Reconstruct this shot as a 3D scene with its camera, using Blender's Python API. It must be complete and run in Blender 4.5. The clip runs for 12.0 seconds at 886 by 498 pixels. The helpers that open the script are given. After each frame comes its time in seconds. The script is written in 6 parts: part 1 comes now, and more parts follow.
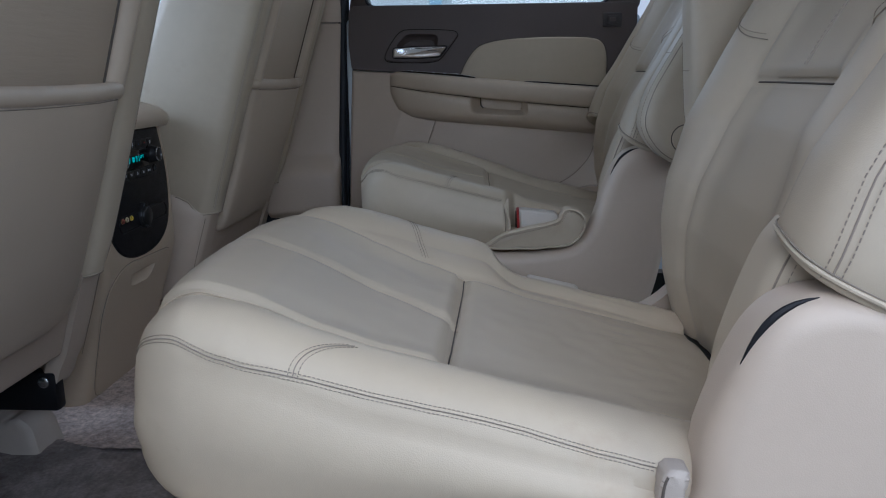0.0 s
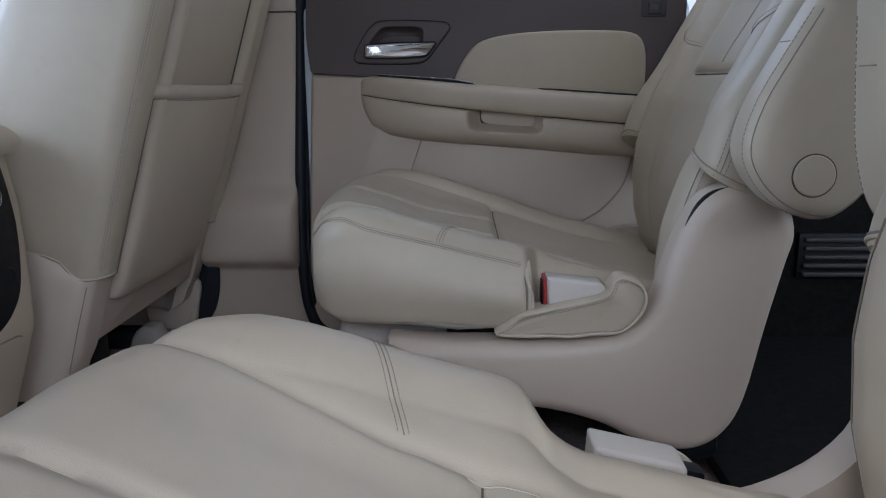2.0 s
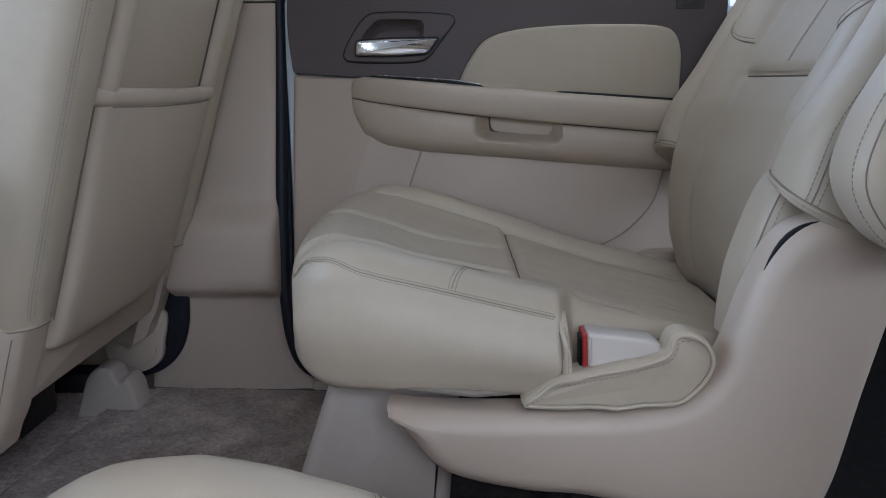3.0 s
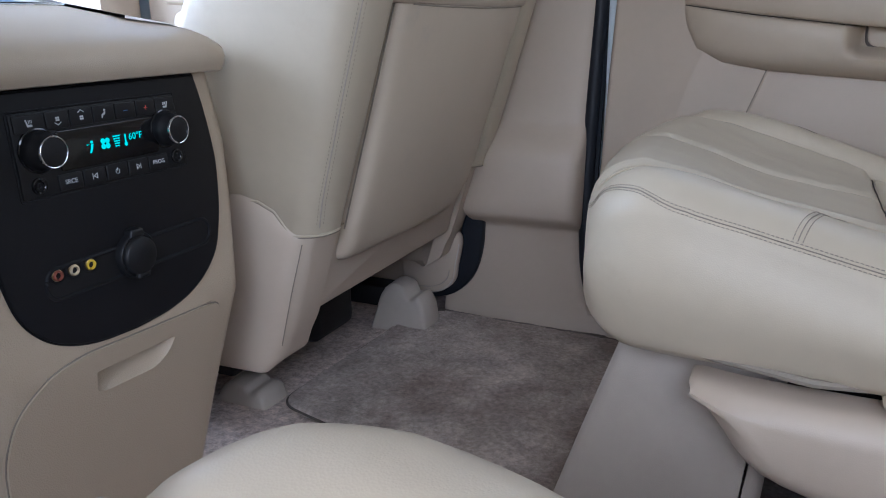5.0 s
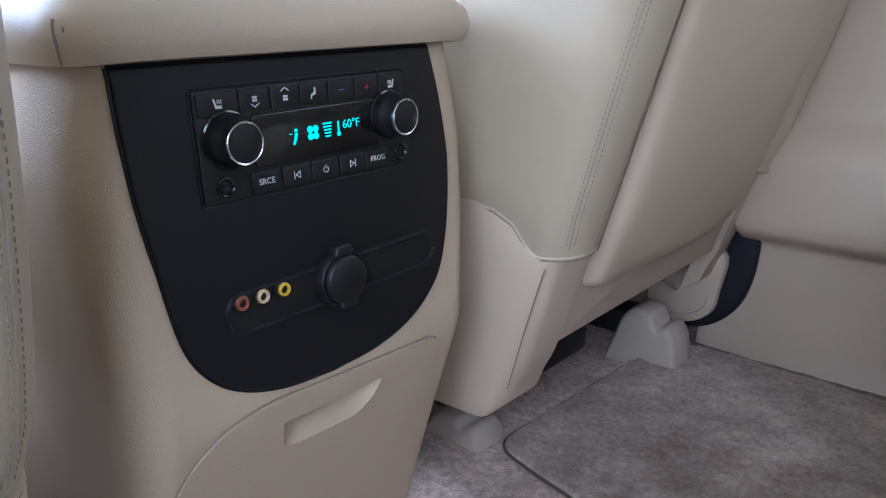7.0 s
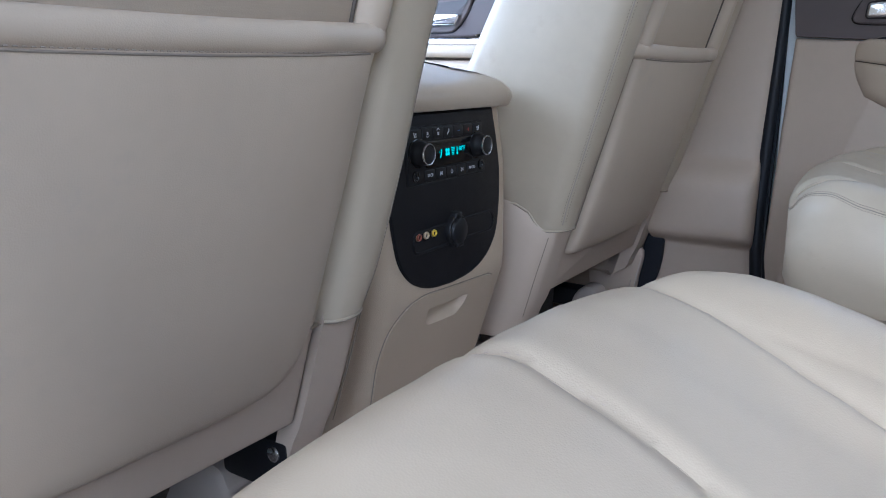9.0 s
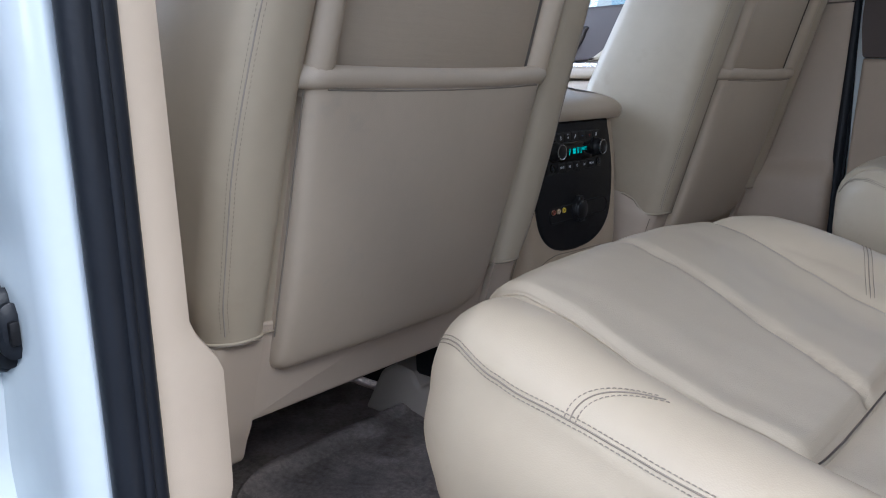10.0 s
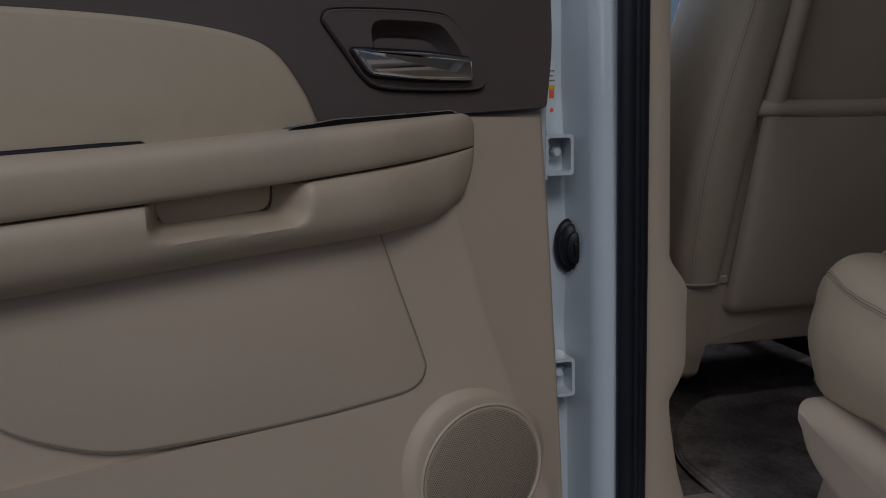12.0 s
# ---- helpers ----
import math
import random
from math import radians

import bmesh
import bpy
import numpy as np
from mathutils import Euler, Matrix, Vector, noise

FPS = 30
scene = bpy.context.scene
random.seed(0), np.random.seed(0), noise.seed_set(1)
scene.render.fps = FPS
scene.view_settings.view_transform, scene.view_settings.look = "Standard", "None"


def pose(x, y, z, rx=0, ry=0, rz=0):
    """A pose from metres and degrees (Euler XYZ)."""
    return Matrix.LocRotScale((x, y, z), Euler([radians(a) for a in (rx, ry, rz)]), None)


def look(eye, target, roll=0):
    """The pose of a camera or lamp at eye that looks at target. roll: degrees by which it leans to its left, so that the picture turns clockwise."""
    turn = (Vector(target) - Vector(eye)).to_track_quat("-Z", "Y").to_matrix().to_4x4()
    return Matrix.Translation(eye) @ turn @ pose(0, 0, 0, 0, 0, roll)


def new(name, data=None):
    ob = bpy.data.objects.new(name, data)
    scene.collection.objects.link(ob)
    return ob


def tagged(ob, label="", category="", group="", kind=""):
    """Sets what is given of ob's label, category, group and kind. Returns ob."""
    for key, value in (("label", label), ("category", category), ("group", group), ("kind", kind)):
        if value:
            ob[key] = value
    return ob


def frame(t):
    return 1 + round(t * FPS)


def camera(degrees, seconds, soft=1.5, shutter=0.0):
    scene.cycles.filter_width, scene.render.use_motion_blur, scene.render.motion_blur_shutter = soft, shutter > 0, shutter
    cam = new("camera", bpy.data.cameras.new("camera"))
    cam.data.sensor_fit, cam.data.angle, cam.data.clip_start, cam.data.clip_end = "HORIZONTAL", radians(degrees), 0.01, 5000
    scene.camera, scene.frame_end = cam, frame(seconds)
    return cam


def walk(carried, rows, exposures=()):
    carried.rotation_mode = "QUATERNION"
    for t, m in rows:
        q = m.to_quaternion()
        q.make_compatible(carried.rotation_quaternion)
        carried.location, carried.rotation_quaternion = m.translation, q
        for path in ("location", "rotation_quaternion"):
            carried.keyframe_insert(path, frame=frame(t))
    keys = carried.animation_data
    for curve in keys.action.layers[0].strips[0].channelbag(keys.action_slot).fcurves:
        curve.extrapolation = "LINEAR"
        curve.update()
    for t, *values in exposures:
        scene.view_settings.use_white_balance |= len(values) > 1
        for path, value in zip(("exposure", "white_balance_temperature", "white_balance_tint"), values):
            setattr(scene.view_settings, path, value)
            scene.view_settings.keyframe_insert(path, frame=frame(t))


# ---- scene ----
cam = camera(60.3, 12.0, soft=1.0)
PATH = [
    (0, (0.298, -1.381, 1.269), (0.176, 0.565, 0.821), -0.6),
    (0.5, (0.287, -1.34, 1.271), (0.193, 0.609, 0.832), -0.3),
    (1, (0.272, -1.196, 1.265), (0.18, 0.753, 0.828), -0.4),
    (1.5, (0.263, -1.008, 1.256), (0.168, 0.942, 0.824), -0.3),
    (2, (0.26, -0.859, 1.258), (0.176, 1.094, 0.835), -0.6),
    (2.5, (0.233, -0.729, 1.269), (0.179, 1.224, 0.842), -0.7),
    (2.7, (0.225, -0.687, 1.268), (0.18, 1.267, 0.843), -0.7),
    (4.3, (0.229, -0.542, 1.256), (-0.213, 1.335, 0.737), 0.5),
    (4.5, (0.231, -0.535, 1.243), (-0.325, 1.307, 0.709), 0.1),
    (5, (0.205, -0.493, 1.222), (-0.615, 1.235, 0.645), -0.9),
    (5.5, (0.147, -0.423, 1.211), (-0.874, 1.193, 0.621), -1.5),
    (6, (0.095, -0.37, 1.2), (-1.075, 1.14, 0.607), -1.7),
    (6.5, (0.051, -0.333, 1.194), (-1.208, 1.1, 0.592), -1.4),
    (6.7, (0.044, -0.328, 1.194), (-1.229, 1.091, 0.592), -1.3),
    (8.3, (0.159, -0.589, 1.259), (-0.992, 0.941, 0.679), -0.4),
    (8.5, (0.172, -0.664, 1.24), (-0.955, 0.906, 0.728), -0.6),
    (9, (0.2, -0.845, 1.226), (-0.891, 0.767, 0.767), -0.3),
    (9.5, (0.255, -0.999, 1.231), (-0.877, 0.592, 0.797), -0.3),
    (10, (0.376, -1.202, 1.24), (-0.92, 0.263, 0.822), -1.3),
    (10.5, (0.485, -1.308, 1.245), (-1.041, -0.072, 0.867), -1.9),
    (11, (0.637, -1.376, 1.241), (-1.098, -0.443, 0.895), -2.1),
    (11.5, (0.742, -1.408, 1.238), (-1.126, -0.772, 0.912), -2.1),
    (12, (0.778, -1.417, 1.243), (-1.153, -1.005, 0.921), -1.9),
]
EXPOSURES = [
    (0.0, -0.45, 4850, 9), (0.5, -0.42, 4850, 9), (1.0, -0.20, 4850, 9), (1.5, -0.08, 4870, 10), (2.7, 0.32, 4930, 11), (4.3, 0.52, 4930, 12), (5.5, 1.12, 4910, 12), (6.7, 1.26, 4900, 12),
    (8.3, 1.16, 4760, 11), (9.5, 0.44, 4830, 11), (10.0, 0.05, 5060, 11), (10.5, -0.42, 5270, 11), (11.0, -0.52, 5400, 12), (11.5, -0.62, 5480, 13), (11.75, -1.28, 5480, 13), (12.0, -2.33, 5480, 13),
]
walk(cam, [(t, look(eye, target, roll)) for t, eye, target, roll in PATH], EXPOSURES)

# ---- daylight: sky and sun, with added area lamps filling in at openings ----
FLOOR = 0.67
world = bpy.data.worlds.new("overcast_sky")
scene.world = world
world.use_nodes = True
wn, wl = world.node_tree.nodes, world.node_tree.links
sky = wn.new("ShaderNodeTexSky")
sky.sky_type, sky.sun_disc, sky.sun_elevation, sky.sun_rotation = "NISHITA", False, radians(50), radians(200)
sky.air_density, sky.dust_density, sky.ozone_density = 1.0, 4.0, 1.0
wl.new(sky.outputs[0], wn["Background"].inputs[0])
wn["Background"].inputs[1].default_value = 0.19
sun_data = bpy.data.lights.new("sun", "SUN")
sun_data.energy, sun_data.angle, sun_data.color = 4.3, radians(22), (1.0, 0.89, 0.74)
sun = new("sun", sun_data)
sun.matrix_world = look((5.0, -0.75, 5.1), (0.0, 0.0, 0.8))


def window_light(name, eye, target, size_x, size_y, watts, color):
    data = bpy.data.lights.new(name, "AREA")
    data.shape, data.size, data.size_y, data.energy, data.color = "RECTANGLE", size_x, size_y, watts, color
    ob = new(name, data)
    ob.matrix_world = look(eye, target)
    return ob


COOL, WARM = (0.90, 0.94, 1.0), (1.0, 0.93, 0.84)
window_light("windshield_light", (-1.62, 0.0, 1.62), (-0.2, 0.0, 1.05), 0.95, 0.5, 18, COOL)
window_light("front_window_light", (-0.85, -0.86, 1.62), (-0.6, 0.2, 1.0), 0.7, 0.36, 3, COOL)
window_light("far_front_window_light", (-0.75, 0.86, 1.62), (-0.6, 0.0, 1.1), 0.8, 0.36, 1, COOL)
window_light("far_rear_window_light", (0.3, 0.86, 1.62), (-0.1, 0.2, 0.8), 0.7, 0.34, 1.5, WARM)
# Added fill lamp; the tailgate wall behind it has no window.
window_light("tailgate_window_light", (2.28, 0.0, 1.55), (0.0, 0.0, 1.05), 1.4, 0.5, 10, (1.0, 0.97, 0.93))
# Added unseen lamp out in the yard, filling in sky light through the doorway.
window_light("yard_fill_light", (2.6, -6.6, 3.9), (-0.05, -0.1, 1.0), 7.5, 4.0, 360, WARM)
# Two added fill lamps at the unseen quarter windows.
window_light("near_quarter_window_light", (1.55, -0.83, 1.60), (-0.5, -0.75, 1.1), 0.95, 0.30, 2, (1.0, 0.975, 0.94))
window_light("far_quarter_window_light", (1.55, 0.83, 1.60), (0.0, -0.3, 0.9), 0.95, 0.30, 1.2, (1.0, 0.975, 0.94))

# ---- materials ----


def material(name, color, rough=0.5, metal=0.0, grain=0.0, grain_size=300.0, pores=0.0, vary=0.08, vary_size=5.0, spots=None, coat=0.0, specular=0.5, fibres=0.0, creases=0.0):
    m = bpy.data.materials.new(name)
    m.use_nodes = True
    nodes, links = m.node_tree.nodes, m.node_tree.links
    b = nodes["Principled BSDF"]
    b.inputs["Metallic"].default_value = metal
    b.inputs["Coat Weight"].default_value = coat
    b.inputs["Specular IOR Level"].default_value = specular
    tc = nodes.new("ShaderNodeTexCoord")
    big = nodes.new("ShaderNodeTexNoise")
    big.inputs["Scale"].default_value, big.inputs["Detail"].default_value = vary_size, 5
    links.new(tc.outputs["Object"], big.inputs["Vector"])
    fine = nodes.new("ShaderNodeTexNoise")
    fine.inputs["Scale"].default_value, fine.inputs["Detail"].default_value = vary_size * 14, 4
    links.new(tc.outputs["Object"], fine.inputs["Vector"])
    add = nodes.new("ShaderNodeMath")
    add.operation = "MULTIPLY_ADD"
    add.inputs[1].default_value = 0.35
    links.new(fine.outputs["Fac"], add.inputs[0])
    links.new(big.outputs["Fac"], add.inputs[2])
    ramp = nodes.new("ShaderNodeValToRGB")
    lo = [c * (1 - vary) for c in color]
    hi = [min(1, c * (1 + vary)) for c in color]
    ramp.color_ramp.elements[0].position, ramp.color_ramp.elements[1].position = 0.42, 0.92
    ramp.color_ramp.elements[0].color, ramp.color_ramp.elements[1].color = (*lo, 1), (*hi, 1)
    links.new(add.outputs[0], ramp.inputs[0])
    out = ramp.outputs[0]
    if spots:
        size, threshold, tint = spots
        st = nodes.new("ShaderNodeTexNoise")
        st.inputs["Scale"].default_value, st.inputs["Detail"].default_value, st.inputs["Roughness"].default_value = size, 8, 0.65
        links.new(tc.outputs["Object"], st.inputs["Vector"])
        sr = nodes.new("ShaderNodeValToRGB")
        sr.color_ramp.elements[0].position, sr.color_ramp.elements[1].position = threshold, threshold + 0.16
        links.new(st.outputs["Fac"], sr.inputs[0])
        mix = nodes.new("ShaderNodeMix")
        mix.data_type = "RGBA"
        links.new(sr.outputs[0], mix.inputs["Factor"])
        links.new(out, mix.inputs[6])
        mix.inputs[7].default_value = (*tint, 1)
        out = mix.outputs[2]
    if fibres:
        tuft = nodes.new("ShaderNodeTexNoise")
        tuft.inputs["Scale"].default_value, tuft.inputs["Detail"].default_value, tuft.inputs["Roughness"].default_value = grain_size * 0.22, 7, 0.8
        links.new(tc.outputs["Object"], tuft.inputs["Vector"])
        tr = nodes.new("ShaderNodeMapRange")
        tr.inputs["From Min"].default_value, tr.inputs["From Max"].default_value = 0.36, 0.64
        tr.inputs["To Min"].default_value, tr.inputs["To Max"].default_value = 1 - 0.42 * fibres, 1 + 0.36 * fibres
        links.new(tuft.outputs["Fac"], tr.inputs["Value"])
        pile = nodes.new("ShaderNodeVectorMath")
        pile.operation = "SCALE"
        links.new(out, pile.inputs[0])
        links.new(tr.outputs[0], pile.inputs["Scale"])
        out = pile.outputs[0]
    links.new(out, b.inputs["Base Color"])
    rr = nodes.new("ShaderNodeMapRange")
    rr.inputs["To Min"].default_value, rr.inputs["To Max"].default_value = max(0.02, rough - 0.07), min(1, rough + 0.09)
    links.new(fine.outputs["Fac"], rr.inputs["Value"])
    links.new(rr.outputs[0], b.inputs["Roughness"])
    if grain or fibres:
        if fibres:
            v = nodes.new("ShaderNodeTexNoise")
            v.inputs["Scale"].default_value, v.inputs["Detail"].default_value, v.inputs["Roughness"].default_value = grain_size, 6, 0.75
            height = v.outputs["Fac"]
        else:
            v = nodes.new("ShaderNodeTexVoronoi")
            v.inputs["Scale"].default_value = grain_size
            height = v.outputs["Distance"]
        links.new(tc.outputs["Object"], v.inputs["Vector"])
        bump = nodes.new("ShaderNodeBump")
        bump.inputs["Strength"].default_value = grain or fibres
        bump.inputs["Distance"].default_value = 0.002 if fibres else 0.0008
        links.new(height, bump.inputs["Height"])
        wave = nodes.new("ShaderNodeTexNoise")
        wave.inputs["Scale"].default_value, wave.inputs["Detail"].default_value = 26, 3
        if creases:
            squeeze = nodes.new("ShaderNodeMapping")
            squeeze.inputs["Scale"].default_value = (1.0, 0.35, 3.2)
            links.new(tc.outputs["Object"], squeeze.inputs["Vector"])
            links.new(squeeze.outputs[0], wave.inputs["Vector"])
            wave.inputs["Scale"].default_value = 60
        else:
            links.new(tc.outputs["Object"], wave.inputs["Vector"])
        soft = nodes.new("ShaderNodeBump")
        soft.inputs["Strength"].default_value, soft.inputs["Distance"].default_value = (0.5 if fibres else creases or pores), 0.004
        links.new(wave.outputs["Fac"], soft.inputs["Height"])
        links.new(soft.outputs[0], bump.inputs["Normal"])
        links.new(bump.outputs[0], b.inputs["Normal"])
    return m


LEATHER = material("beige_leather", (0.436, 0.371, 0.270), 0.46, specular=0.32, grain=0.11, grain_size=900, pores=0.11, vary=0.06, vary_size=4, spots=(9, 0.62, (0.395, 0.322, 0.225)))
INSERT = material("taupe_leather", (0.415, 0.356, 0.262), 0.50, specular=0.30, grain=0.11, grain_size=850, pores=0.06, vary=0.05, vary_size=4, spots=(12, 0.66, (0.365, 0.318, 0.255)))
VINYL = material("beige_vinyl", (0.455, 0.378, 0.280), 0.46, grain=0.14, grain_size=900, pores=0.12, vary=0.05, vary_size=5, spots=(7, 0.64, (0.39, 0.335, 0.27)))
CREASED = material("creased_beige_vinyl", (0.45, 0.376, 0.280), 0.58, specular=0.35, grain=0.14, grain_size=900, creases=0.10, vary=0.05, vary_size=5)
PLASTIC = material("beige_plastic", (0.472, 0.390, 0.298), 0.5, grain=0.10, grain_size=900, pores=0.03, vary=0.04, vary_size=6, spots=(16, 0.7, (0.36, 0.31, 0.25)))
# Darker copy of the carpet; the driver side's shade is in its colour.
SHADED_CARPET = material("shaded_brown_carpet", (0.245, 0.212, 0.190), 0.95, fibres=0.5, grain_size=620, vary=0.50, vary_size=9, spots=(7, 0.50, (0.125, 0.102, 0.088)), specular=0.1)
GRAINED = material("grained_beige_plastic", (0.44, 0.355, 0.250), 0.48, grain=0.4, grain_size=700, pores=0.03, vary=0.04, vary_size=6)
GRILLE = material("taupe_grille_plastic", (0.31, 0.252, 0.185), 0.55, grain=0.2, grain_size=900, vary=0.05)
# Greyer, darker copy of the beige plastic with shade put into its colour.
SHADED = material("shaded_grey_beige_plastic", (0.39, 0.34, 0.282), 0.55, grain=0.2, grain_size=900, pores=0.03, vary=0.06, vary_size=6)
BROWN = material("dark_brown_plastic", (0.088, 0.068, 0.062), 0.55, grain=0.28, grain_size=850, pores=0.02, vary=0.08)
BLACK = material("black_plastic", (0.007, 0.007, 0.0085), 0.5, specular=0.28, grain=0.15, grain_size=1200, vary=0.12, spots=(60, 0.74, (0.03, 0.03, 0.032)))
GLOSS = material("gloss_black", (0.008, 0.008, 0.009), 0.09, vary=0.1)
BUTTON = material("button_black", (0.009, 0.009, 0.010), 0.42, specular=0.35, vary=0.1)
RUBBER = material("black_rubber", (0.010, 0.012, 0.017), 0.46, specular=0.3, grain=0.2, grain_size=200, vary=0.2, vary_size=12, spots=(30, 0.7, (0.03, 0.03, 0.035)))
CHROME = material("chrome", (0.80, 0.80, 0.82), 0.08, metal=1.0, vary=0.02)
SATIN = material("satin_metal", (0.62, 0.62, 0.63), 0.25, metal=1.0, vary=0.04)
PAINT = material("white_car_paint", (0.585, 0.645, 0.69), 0.22, vary=0.03, coat=0.6, spots=(22, 0.74, (0.60, 0.60, 0.60)))
THREAD = material("taupe_thread", (0.235, 0.20, 0.155), 0.8, vary=0.1)
PALE_THREAD = material("beige_thread", (0.33, 0.29, 0.24), 0.8, vary=0.1)
# Near-black for seam lines and for the shade inside gaps and creases.
SEAM_SHADE = material("seam_gap_shade", (0.09, 0.075, 0.06), 0.9, vary=0.1)
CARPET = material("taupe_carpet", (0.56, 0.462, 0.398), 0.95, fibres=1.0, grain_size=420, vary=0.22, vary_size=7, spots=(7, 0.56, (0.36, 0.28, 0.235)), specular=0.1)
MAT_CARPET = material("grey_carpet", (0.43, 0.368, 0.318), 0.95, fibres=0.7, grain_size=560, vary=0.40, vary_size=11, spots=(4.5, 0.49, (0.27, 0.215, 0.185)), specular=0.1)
HEADLINER = material("pale_headliner", (0.55, 0.52, 0.46), 0.9, fibres=0.3, grain_size=300, vary=0.04)
WHITE = material("pale_plastic", (0.50, 0.45, 0.38), 0.4, grain=0.1, grain_size=400, vary=0.03)
RED = material("red_plastic", (0.30, 0.022, 0.02), 0.4, vary=0.1)
BRASS = material("dull_brass", (0.45, 0.34, 0.18), 0.35, metal=1.0, vary=0.08)
RUST = material("dull_red_plastic", (0.26, 0.075, 0.045), 0.45, vary=0.1)
CREAM = material("cream_plastic", (0.52, 0.42, 0.27), 0.45, vary=0.05)
YELLOW = material("yellow_plastic", (0.65, 0.45, 0.03), 0.4, vary=0.1)
ORANGE = material("orange_print", (0.75, 0.13, 0.04), 0.5, vary=0.05)
LABEL = material("label_white", (0.64, 0.66, 0.69), 0.5, vary=0.03)
INK = material("grey_ink", (0.16, 0.17, 0.18), 0.6, vary=0.05)
PRINT = material("white_print", (0.62, 0.63, 0.64), 0.5, vary=0.03)
BLUE_PRINT = material("blue_print", (0.10, 0.25, 0.55), 0.5, vary=0.03)
RED_PRINT = material("red_print", (0.5, 0.04, 0.03), 0.5, vary=0.03)
ASPHALT = material("asphalt", (0.06, 0.06, 0.06), 0.9, grain=0.6, grain_size=120, vary=0.25, vary_size=2)
WALL_WHITE = material("white_building_wall", (0.72, 0.72, 0.70), 0.8, grain=0.3, grain_size=40, vary=0.05, vary_size=1)
PIPE_BLUE = material("pale_blue_metal", (0.35, 0.50, 0.60), 0.5, vary=0.05)
# The cargo space's shade is put into this near-black colour.
CARGO_SHADE = material("cargo_shade_carpet", (0.014, 0.013, 0.012), 0.95, fibres=0.8, grain_size=300, vary=0.2, specular=0.1)
DASH = material("dark_dash_plastic", (0.05, 0.042, 0.04), 0.6, grain=0.4, grain_size=350, vary=0.1)


def glow(name, color, strength):
    m = bpy.data.materials.new(name)
    m.use_nodes = True
    b = m.node_tree.nodes["Principled BSDF"]
    b.inputs["Base Color"].default_value = (0.01, 0.01, 0.01, 1)
    b.inputs["Emission Color"].default_value, b.inputs["Emission Strength"].default_value = (*color, 1), strength
    return m


TEAL = glow("teal_display_segment", (0.0, 0.75, 0.62), 0.7 * 0.75)


def glass_material():
    m = bpy.data.materials.new("tinted_glass")
    m.use_nodes = True
    nodes, links = m.node_tree.nodes, m.node_tree.links
    nodes.remove(nodes["Principled BSDF"])
    clear, gloss, mix, fres = (nodes.new("ShaderNodeBsdfTransparent"), nodes.new("ShaderNodeBsdfGlossy"), nodes.new("ShaderNodeMixShader"), nodes.new("ShaderNodeFresnel"))
    clear.inputs[0].default_value = (0.90, 0.95, 0.95, 1)
    gloss.inputs["Roughness"].default_value = 0.01
    fres.inputs[0].default_value = 1.45
    links.new(fres.outputs[0], mix.inputs[0])
    links.new(clear.outputs[0], mix.inputs[1])
    links.new(gloss.outputs[0], mix.inputs[2])
    links.new(mix.outputs[0], nodes["Material Output"].inputs[0])
    return m


GLASS = glass_material()

# ---- mesh tools ----


def part(name, bm, mat, parent=None, label="", smooth=42):
    """Links a bmesh as one mesh object, under a thing or a part if one is given."""
    bmesh.ops.recalc_face_normals(bm, faces=bm.faces[:])
    me = bpy.data.meshes.new(name)
    bm.to_mesh(me)
    bm.free()
    me.materials.append(mat)
    me.polygons.foreach_set("use_smooth", [True] * len(me.polygons))
    me.set_sharp_from_angle(angle=radians(smooth))
    ob = new(name, me)
    if parent is not None:
        ob.parent = parent
    if label:
        ob["label"] = label
    return ob


def thing(name, place, label, category, group="", turn=0.0):
    ob = new(name)
    ob.matrix_world = Matrix.Translation(place) @ Matrix.Rotation(radians(turn), 4, "Z")
    ob.empty_display_size = 0.1
    return tagged(ob, label, category, group)


def structure(name, bm, mat, label):
    return tagged(part(name, bm, mat), label, name.rstrip("_0123456789").replace("_", " "), kind="structure")


def curve_through(pts, n=8, closed=False):
    """Catmull-Rom points through pts, n to a stretch."""
    p = [np.array(q, float) for q in pts]
    k = len(p)
    out = []
    for i in range(k if closed else k - 1):
        if closed:
            a, b, c, d = p[(i - 1) % k], p[i], p[(i + 1) % k], p[(i + 2) % k]
        else:
            b, c = p[i], p[i + 1]
            a = p[i - 1] if i else 2 * b - c
            d = p[i + 2] if i + 2 < k else 2 * c - b
        for j in range(n):
            t = j / n
            out.append(0.5 * (2 * b + (c - a) * t + (2 * a - 5 * b + 4 * c - d) * t * t + (3 * b - a - 3 * c + d) * t ** 3))
    if not closed:
        out.append(p[-1])
    return out


def rounded(pts, r, n=5):
    """A closed 2D polygon with its corners rounded; r one radius or one a corner."""
    p = [np.array(q, float) for q in pts]
    k, out = len(p), []
    rs = r if hasattr(r, "__len__") else [r] * k
    for i in range(k):
        a, b, c = p[i - 1], p[i], p[(i + 1) % k]
        u, v = (a - b) / np.linalg.norm(a - b), (c - b) / np.linalg.norm(c - b)
        cut = min(rs[i], 0.45 * np.linalg.norm(a - b), 0.45 * np.linalg.norm(c - b))
        s, e = b + u * cut, b + v * cut
        for j in range(n + 1):
            t = j / n
            out.append((1 - t) ** 2 * s + 2 * t * (1 - t) * b + t * t * e)
    return out


def area2(p):
    return sum(p[i - 1][0] * p[i][1] - p[i][0] * p[i - 1][1] for i in range(len(p))) / 2


